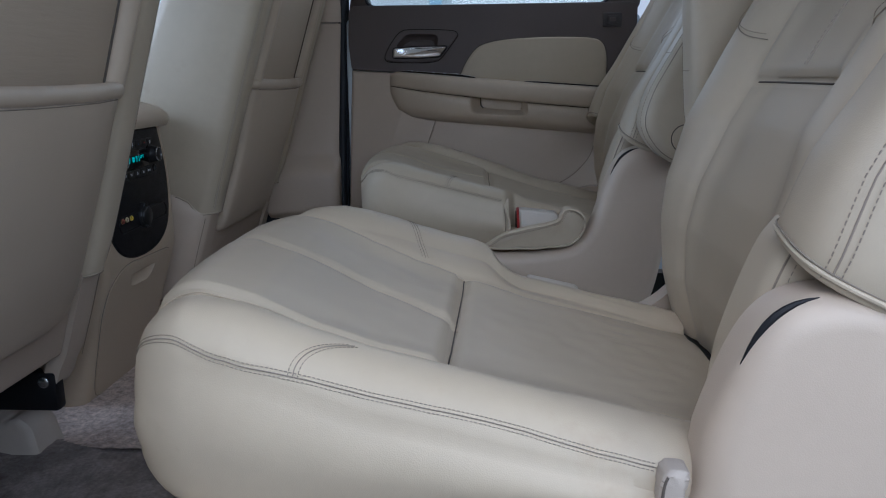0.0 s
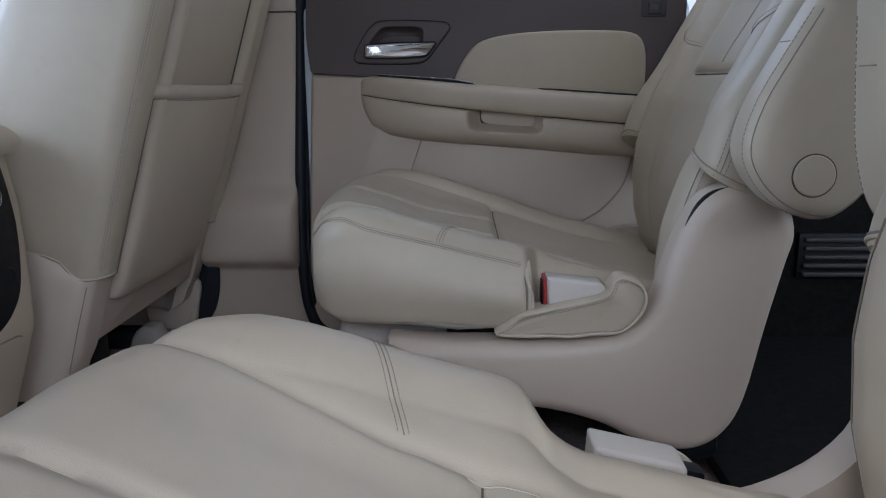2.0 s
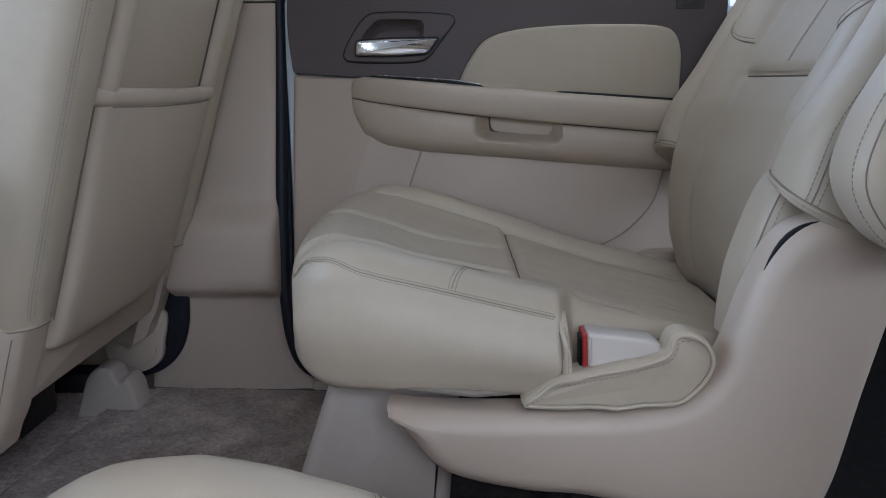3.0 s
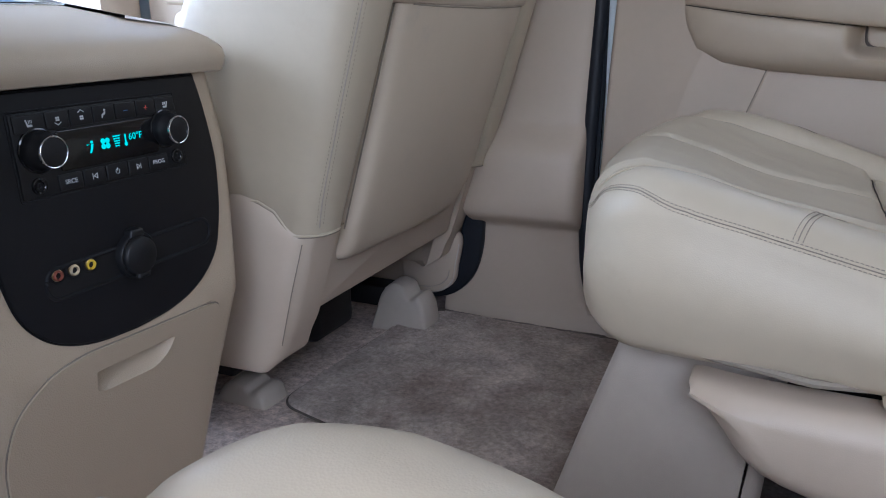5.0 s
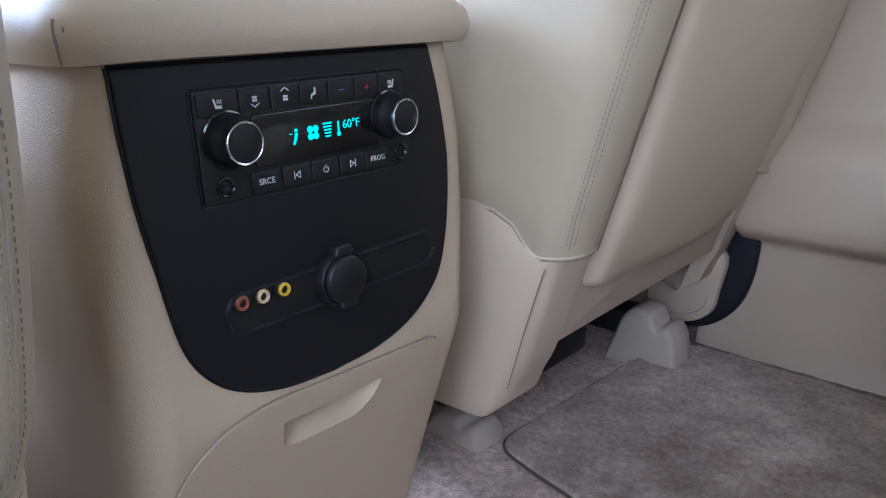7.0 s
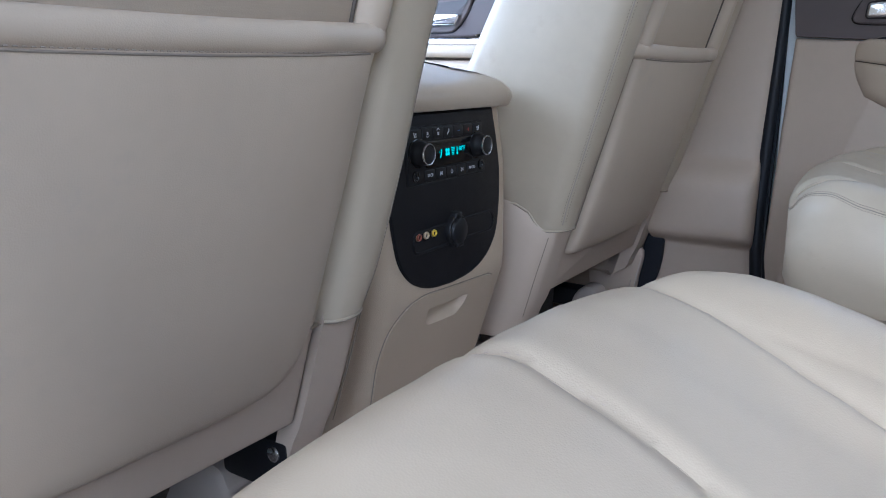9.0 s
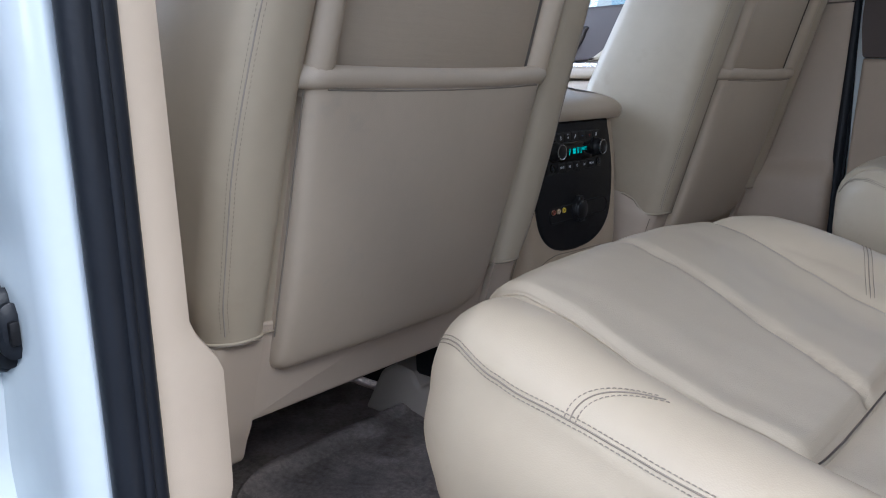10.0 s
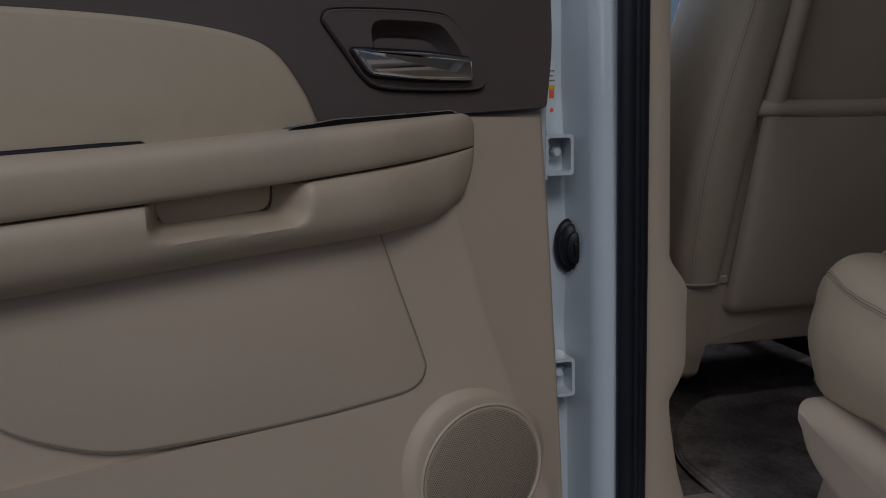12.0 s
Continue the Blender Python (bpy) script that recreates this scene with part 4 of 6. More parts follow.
panel = part("rear_panel", slab(panel_outline, P, -0.01, 0.0035, 0.002), BLACK, console, "matt black rear panel")
part("panel_gap", tube([P(q[0], q[1], 0.0008) for q in inset(panel_outline, -0.0008)], 0.0011, 6, True), BLACK, console)


draw = rounded([(0.098, 0.9285), (0.120, 0.924), (0.122, 0.88), (0.117, 0.73), (0.10, 0.688), (-0.10, 0.688), (-0.117, 0.73), (-0.137, 0.86), (-0.128, 0.905), (-0.095, 0.931), (-0.060, 0.9365), (0.0, 0.933)],
               [0.01, 0.012, 0.02, 0.02, 0.03, 0.03, 0.02, 0.03, 0.03, 0.02, 0.02, 0.02])
pull = rounded([(-0.047, 0.9125), (0.054, 0.9095), (0.047, 0.893), (0.030, 0.8825), (-0.034, 0.8855), (-0.044, 0.890)], [0.003, 0.003, 0.008, 0.008, 0.01, 0.004])
part("storage_door", plate_with_hole(draw, pull, P, 0.0024, lambda y, z: 0.0030 + 0.020 * max(0.0, (z - 0.884) / 0.029)), GRAINED, console, "grained beige flip-down door", smooth=30)
part("door_gap", tube([P(q[0], q[1], 0.0003) for q in inset(draw, -0.0012)], 0.0008, 6, True), THREAD, console)
part("base_lip", tube([P(y, 0.678, 0.003) for y in np.linspace(-0.125, 0.125, 20)], 0.005, 8), GRAINED, console)

# padded lid
lid_out = rounded([(-0.352, -0.166), (-0.352, 0.174), (-0.98, 0.168), (-0.98, -0.160)], 0.040, 8)
lid_rise = lambda x, z: 0.165 * max(0.0, -0.375 - x) * min(1.0, max(0.0, (z - 1.179) / 0.026))
bm = loft([[C(q[0], q[1], z + lid_rise(q[0], z) + 0.004 * (1 - (q[1] / 0.17) ** 2)) for q in inset(lid_out, d)] for d, z in ((0.012, 1.172), (0.004, 1.173), (0.0, 1.179), (-0.002, 1.187), (0.0, 1.195), (0.005, 1.2005), (0.013, 1.2065), (0.028, 1.2120), (0.055, 1.2160), (0.10, 1.2180))])
lid = part("armrest_lid", bm, VINYL, console, "padded beige armrest lid")
for s in (-1, 1):
    run = curve_through([C(-0.3690, s * 0.1545, 1.1745), C(-0.3655, s * 0.1570, 1.184), C(-0.3645, s * 0.1580, 1.194), C(-0.3680, s * 0.1545, 1.2005), C(-0.3790, s * 0.1450, 1.2085), C(-0.402, s * 0.122, 1.2150)], 6)
    run = [(x, y + (0.008 if s > 0 else -0.006), z) for x, y, z in (run if s > 0 else run[:16])]
    part("corner_seam", tube(run, 0.0008, 6), THREAD, lid)
    part("corner_stitching", stitches([(x, y - s * 0.005, z + 0.0006) for x, y, z in run], 0.0005, 0.0034, 0.002), THREAD, lid)
# Black box standing for the shade beneath the lid's overhang.
part("lid_shade", box(*[v for pair in ((0.60 - 0.97, 0.60 - 0.3770), (-0.120, 0.126), (1.160 - FLOOR, 1.1745 - FLOOR)) for v in pair], 0.004), BLACK, console, "black strip for the shade under the lid")
on_lid = lambda a, b, w: C(a, b, 1.2205 + 0.165 * (-0.375 - a) + w)
tray = part("cup_tray", slab(rounded([(-0.90, -0.10), (-0.50, -0.10), (-0.50, 0.10), (-0.90, 0.10)], 0.02), on_lid, -0.004, 0.0012, 0.001), SATIN, console, "satin trimmed tray on the console top")
part("tray_glass", slab(rounded([(-0.895, -0.095), (-0.505, -0.095), (-0.505, 0.095), (-0.895, 0.095)], 0.018), on_lid, 0.0, 0.0020, 0.0005), GLOSS, tray)

# rear control unit
unit = part("control_unit", slab(rounded([(-0.091, 1.0845), (0.093, 1.0845), (0.087, 1.1545), (-0.091, 1.1545)], 0.002), P, 0.0, 0.0056, 0.0008), BUTTON, console, "black rear climate and audio unit")
part("unit_gap", tube([P(q[0], q[1], 0.0036) for q in rounded([(-0.0925, 1.083), (0.0945, 1.083), (0.0885, 1.156), (-0.0925, 1.156)], 0.002)], 0.0008, 6, True), BLACK, console)
edges = [-0.090, -0.060, -0.036, -0.012, 0.0125, 0.037, 0.061, 0.086]
for a, b in zip(edges, edges[1:]):
    part("button", slab(rounded([(a + 0.0009, 1.1385), (b - 0.0009, 1.1385), (b - 0.0009, 1.1530), (a + 0.0009, 1.1530)], 0.001), P, 0.004, 0.0072, 0.0007), BUTTON, unit)
edges2 = [-0.058, -0.033, -0.008, 0.017, 0.042, 0.068]
for a, b in zip(edges2, edges2[1:]):
    part("button", slab(rounded([(a + 0.0009, 1.0862), (b - 0.0009, 1.0862), (b - 0.0009, 1.1000), (a + 0.0009, 1.1000)], 0.001), P, 0.004, 0.0072, 0.0007), BUTTON, unit)
part("display", slab(rounded([(-0.052, 1.1025), (0.058, 1.1025), (0.064, 1.1365), (-0.052, 1.1365)], 0.003), P, 0.004, 0.0068, 0.0008), GLOSS, unit, "gloss black display with teal segments")
for y in (-0.070, 0.070):
    knob = part("knob", turned([(0.0168, 0.004), (0.0164, 0.011), (0.0156, 0.0145), (0.0144, 0.016), (0.0138, 0.0220), (0.0134, 0.0238), (0.0124, 0.0242), (0.0001, 0.0242)], P(y, 1.123, 0.0), (1, 0, 0), 36), BUTTON, unit, "black knob with a bright ring")
    part("ring", turned([(0.0136, 0.0232), (0.0134, 0.0247), (0.0129, 0.0251), (0.0121, 0.0248), (0.0119, 0.0238)], P(y, 1.123, 0.0), (1, 0, 0), 36), SATIN, knob)
    part("knob_well", turned([(0.0190, 0.0050), (0.0188, 0.0066), (0.0176, 0.0070), (0.0172, 0.0050)], P(y, 1.123, 0.0), (1, 0, 0), 36), GLOSS, unit)
for y, z in ((-0.0755, 1.0945), (0.0805, 1.0945)):
    jk = part("headphone_socket", turned([(0.0072, 0.0050), (0.0070, 0.0072), (0.0058, 0.0075), (0.0046, 0.0068), (0.0040, 0.0050)], P(y, z, 0.0), (1, 0, 0), 24), GLOSS, unit)
    part("socket_tip", turned([(0.0026, 0.0052), (0.0024, 0.0068), (0.0014, 0.0066), (0.0012, 0.0050)], P(y, z, 0.0), (1, 0, 0), 16), BUTTON, jk)


def mark(points, mat=PRINT, y=0.0, z=0.0, k=1.0, w=0.0073, owner=None, nm="button_icon"):
    bm = bmesh.new()
    for shape in points:
        slab([np.array((y + k * a, z + k * b)) for a, b in shape], P, w - 0.0004, w + 0.00025, 0, bm=bm)
    return part(nm, bm, mat, owner or unit)


def disc(a, b, r, n=12):
    return [(a + r * math.cos(2 * math.pi * i / n), b + r * math.sin(2 * math.pi * i / n)) for i in range(n)]


seat_icon = [[(-3, 3), (-2, 3.2), (-0.8, -0.6), (2.6, -0.8), (2.6, -2.4), (-1.6, -2.4)], [(-0.2, 0.2), (0.2, 0.2), (0.2, 2.6), (-0.2, 2.6)], [(1.0, 0.2), (1.4, 0.2), (1.4, 2.6), (1.0, 2.6)], [(2.2, 0.2), (2.6, 0.2), (2.6, 2.6), (2.2, 2.6)]]
fan = [disc(-0.9, 1.7, 0.9), disc(0.9, 1.7, 0.9), disc(-0.9, -0.1, 0.9), disc(0.9, -0.1, 0.9)]
down = [[(-3, -1.6), (0, -3.6), (3, -1.6), (3, -2.3), (0, -4.4), (-3, -2.3)]]
up_ = [[(a, 1.6 - b) for a, b in s] for s in down]
fig = [disc(0.6, 2.6, 0.9), [(0.2, 1.6), (1.4, 1.4), (0.8, -0.8), (-1.6, -1.4), (-2.0, -3.4), (-2.8, -3.2), (-2.4, -0.4), (-0.6, 0.2)]]
mid = [(a + b) / 2 for a, b in zip(edges, edges[1:])]
for y, shapes, mat, k in ((mid[0], seat_icon, PRINT, 0.0011), (mid[1], fan + down, PRINT, 0.00105), (mid[2], [[(a, b - 1.6) for a, b in s] for s in fan] + up_, PRINT, 0.00105), (mid[3], fig, PRINT, 0.00115),
                          (mid[4], [[(-2.2, -0.2), (2.2, -0.2), (2.2, 0.2), (-2.2, 0.2)]], BLUE_PRINT, 0.0011), (mid[5], [[(-2.2, -0.2), (2.2, -0.2), (2.2, 0.2), (-2.2, 0.2)], [(-0.2, 0.25), (0.2, 0.25), (0.2, 2.2), (-0.2, 2.2)], [(-0.2, -2.2), (0.2, -2.2), (0.2, -0.25), (-0.2, -0.25)]], RED_PRINT, 0.0011),
                          (mid[6], [[(-a, b) for a, b in s] for s in seat_icon], PRINT, 0.0011)):
    mark(shapes, mat, y, 1.1458, k)
mid2 = [(a + b) / 2 for a, b in zip(edges2, edges2[1:])]
mark([[(-2.6, -2.4), (-2.1, -2.4), (-2.1, 2.4), (-2.6, 2.4)], [(-1.8, 0), (2.2, 2.5), (2.2, 1.7), (-0.6, 0.0)], [(-1.8, 0), (-0.6, 0), (2.2, -1.7), (2.2, -2.5)], [(1.7, -1.9), (2.2, -1.9), (2.2, 1.9), (1.7, 1.9)]], PRINT, mid2[1], 1.0932, 0.0011)
mark([[(2.6, -2.4), (2.1, -2.4), (2.1, 2.4), (2.6, 2.4)], [(1.8, 0), (-2.2, 2.5), (-2.2, 1.7), (0.6, 0.0)], [(1.8, 0), (0.6, 0), (-2.2, -1.7), (-2.2, -2.5)], [(-1.7, -1.9), (-2.2, -1.9), (-2.2, 1.9), (-1.7, 1.9)]], PRINT, mid2[3], 1.0932, 0.0011)
arc = [[(2.2 * math.cos(t), 2.2 * math.sin(t)), (2.2 * math.cos(t + 0.32), 2.2 * math.sin(t + 0.32)), (1.7 * math.cos(t + 0.32), 1.7 * math.sin(t + 0.32)), (1.7 * math.cos(t), 1.7 * math.sin(t))] for t in [2.1 + 0.32 * i for i in range(16)]]
mark(arc + [[(-0.25, 0.4), (0.25, 0.4), (0.25, 2.8), (-0.25, 2.8)]], PRINT, mid2[2], 1.0930, 0.0011)
for text, y in (("SRCE", mid2[0]), ("PROG", mid2[4])):
    part("button_lettering", words(text, 0.0056, lambda a, b, c, y=y: P(y + a, 1.0932 + b, 0.0073 + c)), PRINT, unit)
part("display_lettering", words("60°F", 0.0088, lambda a, b, c: P(0.0315 + a, 1.1215 + b, 0.0070 + c)), TEAL, unit)
mark([disc(0, 2.2, 0.9), [(-0.6, 1.0), (1.0, 1.0), (0.2, -1.6), (-1.2, -4.2), (-2.2, -4.0), (-1.2, -1.4)], [(-3.6, 0.6), (-1.4, 0.9), (-3.6, 1.2)]], TEAL, -0.018, 1.1195, 0.0015, 0.0070, nm="display_icon")
mark([disc(-1.2, 1.2, 1.25), disc(1.2, 1.2, 1.25), disc(-1.2, -1.2, 1.25), disc(1.2, -1.2, 1.25)], TEAL, -0.0035, 1.1195, 0.0020, 0.0070, nm="display_icon")
mark([[(-2.4 + 0.25 * i, 2.6 - 1.3 * i), (2.4 - 0.25 * i, 2.6 - 1.3 * i), (2.4 - 0.25 * i, 1.9 - 1.3 * i), (-2.4 + 0.25 * i, 1.9 - 1.3 * i)] for i in range(5)], TEAL, 0.0095, 1.1205, 0.0017, 0.0070, nm="display_icon")
mark([disc(0, -2.6, 1.1), [(-0.45, -2), (0.45, -2), (0.45, 3), (-0.45, 3)]], TEAL, 0.0195, 1.1200, 0.0016, 0.0070, nm="display_icon")

# power outlet, track and sockets
track = [(-0.074 + 0.012 * math.sin(t), 1.0085 + 0.0135 * math.cos(t)) for t in np.linspace(2 * math.pi, math.pi, 12)] + [(0.100 + 0.0135 * math.sin(t), 1.0105 + 0.0135 * math.cos(t)) for t in np.linspace(math.pi, 0, 12)]
part("socket_track", tube([P(a, b, 0.0030) for a, b in track], 0.0024, 8, True), BLACK, panel, "raised rim round the sockets")
part("track_floor", slab([np.array(q) for q in track], P, 0.0, 0.0038, 0.0), BUTTON, panel)
cap = part("outlet_cap", turned([(0.0225, 0.003), (0.0225, 0.009), (0.0212, 0.0110), (0.0200, 0.0112), (0.0188, 0.0098), (0.0180, 0.0140), (0.0165, 0.0152), (0.0001, 0.0156)], P(0.010, 1.0115, 0.0), (1, 0, 0), 36), BUTTON, panel, "round black power outlet cap")
part("cap_tab", slab(rounded([(0.001, 1.029), (0.019, 1.029), (0.017, 1.0375), (0.003, 1.0375)], 0.002), P, 0.003, 0.013, 0.002), BUTTON, cap)
part("cap_lip", slab(rounded([(0.002, 0.990), (0.018, 0.990), (0.017, 0.996), (0.003, 0.996)], 0.002), P, 0.003, 0.014, 0.002), BUTTON, cap)
for y, mat, word in ((-0.0745, RUST, "dull red"), (-0.0580, CREAM, "cream"), (-0.0405, YELLOW, "yellow")):
    js = part("video_socket", turned([(0.0046, 0.0036), (0.0046, 0.0066), (0.0042, 0.0072), (0.0034, 0.0072), (0.0029, 0.0064), (0.0027, 0.0040)], P(y, 1.0165, 0.0), (1, 0, 0), 24), mat, panel, word + " audio-video socket")
    part("socket_core", turned([(0.0026, 0.0040), (0.0025, 0.0052), (0.0002, 0.0052)], P(y, 1.0165, 0.0), (1, 0, 0), 20), BLACK, js)
    part("socket_ring", turned([(0.0054, 0.0038), (0.0053, 0.0050), (0.0049, 0.0052), (0.0047, 0.0040)], P(y, 1.0165, 0.0), (1, 0, 0), 20), BRASS, js)
    part("socket_well", turned([(0.0082, 0.0036), (0.0080, 0.0046), (0.0066, 0.0046), (0.0062, 0.0036)], P(y, 1.0165, 0.0), (1, 0, 0), 24), BLACK, js)

# ---- front seats, seen from behind ----


def seat_x(z):
    return -0.333 + 0.32 * (z - 0.922)


def F(x, y, z):
    return (x, y, z - FLOOR)


def front_seat(place, covers, flare, lean=0.0):
    s = thing("front_seat", place, "beige leather front seat with a map pocket on its back", "car seat", "front seats")

    def half_width(z):
        return table(z, [0.96, 1.02, 1.15, 1.30, 1.45, 1.64], [0.272, 0.284, 0.290, 0.292, 0.288, 0.262])

    def spread(y, z):
        """The lower inboard side flares, the upper outboard side leans in."""
        return 1 + (flare * step(1.30, 1.02, z) if y > 0.2 else -lean * step(1.15, 1.46, z) if y < -0.2 else 0.0)

    def depth(z):
        return table(z, [0.95, 1.10, 1.24, 1.43, 1.64], [0.245, 0.235, 0.215, 0.18, 0.11])

    def ring(z, shrink=0.0):
        w, d, xr = half_width(z) - shrink, depth(z) - shrink, seat_x(z) - shrink
        pts = [(xr - 0.010, y) for y in (0.02, 0.08, 0.14, 0.185, 0.198)]
        pts += [(xr - 0.010, 0.204), (xr - 0.002, 0.209), (xr + 0.006, 0.216), (xr + 0.010, 0.226)]
        r = 0.038
        pts += [(xr + 0.010 - r * (1 - math.cos(a)), w - r + r * math.sin(a)) for a in (math.pi / 2 * i / 9 for i in range(10))]
        pts += [(xr - 0.03 - (d - 0.07) * t, w + 0.004 * math.sin(t * math.pi)) for t in (0.15, 0.3, 0.5, 0.7, 0.85, 1.0)]
        r = 0.05
        pts += [(xr - d + 0.01 - r * math.sin(a), w - r * (1 - math.cos(a))) for a in (math.pi / 2 * i / 6 for i in range(1, 7))]
        pts += [(xr - d - 0.04 + 0.03 * (1 - t), w * t) for t in (0.6, 0.3, 0.0)]
        full = pts + [(x, -y) for x, y in pts[::-1][1:]]
        out = []
        for x, y in full:
            back = max(0.0, seat_x(z) - x)
            lift = 0.040 * step(0.02, 0.075, back) * max(0.0, 1 - (z - 0.975) / 0.10)
            out.append(F(x + 0.32 * lift, y * spread(y, z), z + lift))
        return out

    zs = [0.975, 0.978, 0.984, 0.995] + list(np.linspace(1.01, 1.60, 32))
    rings = [ring(0.972, 0.012), ring(0.972, 0.006), ring(0.9735, 0.002)] + [ring(z) for z in zs] + [ring(1.62, 0.012), ring(1.635, 0.03), ring(1.64, 0.06)]
    part("backrest_cover", loft(rings), LEATHER, s)
    n = len(rings[0])
    hem = rings[3]
    m = 9 + 9 + 6
    for lo, hi in ((6, m), (n - m, n - 6)):
        part("cover_hem", tube([hem[i] for i in range(lo, hi)], 0.0017, 8), LEATHER, s)
        # Taupe tube painted in for the shade just below the hem.
        part("hem_shade", tube([(hem[i][0], hem[i][1], hem[i][2] - 0.0020) for i in range(lo, hi)], 0.0012, 6), THREAD, s)

    def R(y, z, w):
        return F(seat_x(z) + w, y, z)

    # map pocket: bulging panel, rolled hem, side rolls and the recessed upper panel
    outline = rounded([(-0.1985, 1.258), (-0.190, 0.917), (0.190, 0.917), (0.1985, 1.258)], [0.003, 0.020, 0.075, 0.003], 8)
    dense = []
    for a, b in zip(outline, outline[1:] + outline[:1]):
        k = max(1, int(np.linalg.norm(b - a) / 0.02))
        dense += [a + (b - a) * i / k for i in range(k)]

    def bulged(y, z, w):
        """The pocket bulges outward and its skin folds a little."""
        e = min(1.0, max(0.0, (z - 0.915) / 0.345))
        b = 0.020 * math.cos(min(1.0, abs(y) / 0.21) * math.pi / 2) * math.sin(math.pi * (0.12 + 0.80 * e))
        fold = 0.0035 * noise.noise((y * 7, z * 6, 2)) + 0.004 * math.exp(-((y - 0.13 - (1.2 - z) * 0.5) / 0.03) ** 2) * step(1.05, 1.24, z)
        return R(y, z, w + (b + fold) * step(-0.002, 0.0085, w))

    c0 = np.array((0.0, 1.09))
    levels = [(1.0, -0.012), (1.0, -0.004), (0.996, 0.001), (0.988, 0.0050), (0.976, 0.0082), (0.955, 0.0110), (0.93, 0.0125), (0.86, 0.0138), (0.76, 0.0140), (0.64, 0.0140), (0.5, 0.0140), (0.36, 0.014), (0.22, 0.014), (0.08, 0.014)]
    part("map_pocket", loft([[bulged(*(c0 + (q - c0) * k), w) for q in dense] for k, w in levels]), VINYL, s, "beige vinyl map pocket")
    hem_run = [(y, 1.2480 + 0.004 * (y / 0.2) ** 2) for y in np.linspace(-0.208, 0.208, 60)]
    part("pocket_hem", tube([bulged(y, z, 0.0085 - 0.014 * step(0.188, 0.210, abs(y))) for y, z in hem_run], 0.0084, 16, flat=1.45), VINYL, s, "rolled pocket edge")
    part("hem_stitching", stitches([bulged(y, z - 0.0105, 0.0163) for y, z in hem_run if abs(y) < 0.175], 0.0004, 0.0026, 0.0022), PALE_THREAD, s)
    part("hem_seam", tube([bulged(y, z - 0.0126, 0.0136) for y, z in hem_run if abs(y) < 0.185], 0.0010, 6), THREAD, s)
    part("upper_panel", slab([np.array(q) for q in ((-0.200, 1.245), (0.200, 1.245), (0.192, 1.60), (-0.192, 1.60))], R, -0.02, -0.004, 0.003), CREASED, s, "recessed upper back panel in creased vinyl")
    for sd in (-1, 1):
        roll = [R(sd * (0.187 - 0.02 * max(0, z - 1.25)), z, 0.001 - 0.012 * step(1.262, 1.238, z)) for z in [1.235, 1.242, 1.25, 1.258] + list(np.linspace(1.266, 1.60, 16))]
        part("pocket_gap", tube([R(sd * (0.1995 - 0.0085 * (1.25 - z) / 0.32), z, -0.0005) for z in np.linspace(1.25, 0.965, 20)], 0.0010, 8), THREAD, s, "dark line beside the pocket")
        part("side_roll", tube(roll, 0.0165, 12, flat=0.8), VINYL, s)
        part("roll_seam", tube([R(sd * (0.1695 - 0.02 * max(0, z - 1.25)), z, -0.003) for z in np.linspace(1.262, 1.60, 12)], 0.0018, 6), SEAM_SHADE, s)
        for off in (-0.0042, 0.0042):
            row, a = [], 0.62 + off / 0.038
            for z in np.linspace(0.99, 1.60, 60):
                y = sd * (half_width(z) - 0.038 + 0.038 * math.sin(a) + 0.0001)
                row.append(F(seat_x(z) + 0.010 - 0.038 * (1 - math.cos(a)) + 0.0006, y * spread(y, z), z))
            part("stitching", stitches(row, 0.0004, 0.0026, 0.0024), THREAD, s)
        a = 0.62
        part("cover_seam", tube([F(seat_x(z) + 0.010 - 0.038 * (1 - math.cos(a)), sd * (half_width(z) - 0.038 + 0.038 * math.sin(a)) * spread(sd * 0.27, z), z) for z in np.linspace(0.985, 1.60, 40)], 0.0008, 6), PALE_THREAD, s)

        # plastic lower corner shield
        def shield_ring(z, k=0.0):
            xr, w = seat_x(z) - 0.001 - k, 0.281 - k - 0.05 * max(0.0, 0.90 - z)
            r = 0.040
            pts = [(xr - 0.03, 0.206), (xr, 0.207)]
            pts += [(xr - r * (1 - math.cos(a)), w - r * 0.7 + r * 0.7 * math.sin(a)) for a in (math.pi / 2 * i / 8 for i in range(9))]
            pts += [(xr - 0.09, w + 0.002), (xr - 0.16, w + 0.001), (xr - 0.235, w - 0.004), (xr - 0.26, w - 0.02), (xr - 0.255, w - 0.045), (xr - 0.06, w - 0.04)]
            wide = 1 + (flare if sd > 0 else 0.0)
            return [F(x, sd * y * wide, z + 0.052 * step(0.03, 0.10, seat_x(z) - x) * step(0.90, 1.0, z) + 0.020 * step(0.03, 0.0, seat_x(z) - x) * step(0.86, 0.79, z)) for x, y in pts]

        part("lower_shield", loft([shield_ring(0.778, 0.006), shield_ring(0.780, 0.002), shield_ring(0.785)] + [shield_ring(z) for z in np.linspace(0.81, 0.972, 14)] + [shield_ring(0.985, 0.004), shield_ring(0.992, 0.010)]), PLASTIC, s, "beige plastic corner shield")
        part("shield_seam", tube([F(seat_x(z) - 0.008, (1 + flare * (sd > 0)) * sd * (0.2745 - 0.05 * max(0.0, 0.90 - z)), z) for z in np.linspace(0.825, 0.965, 12)], 0.0007, 6), THREAD, s)
    part("cross_panel", slab(rounded([(-0.212, 0.852), (0.212, 0.852), (0.212, 0.985), (-0.212, 0.985)], 0.006), R, -0.05, -0.006, 0.006), PLASTIC, s, "beige plastic panel under the pocket")
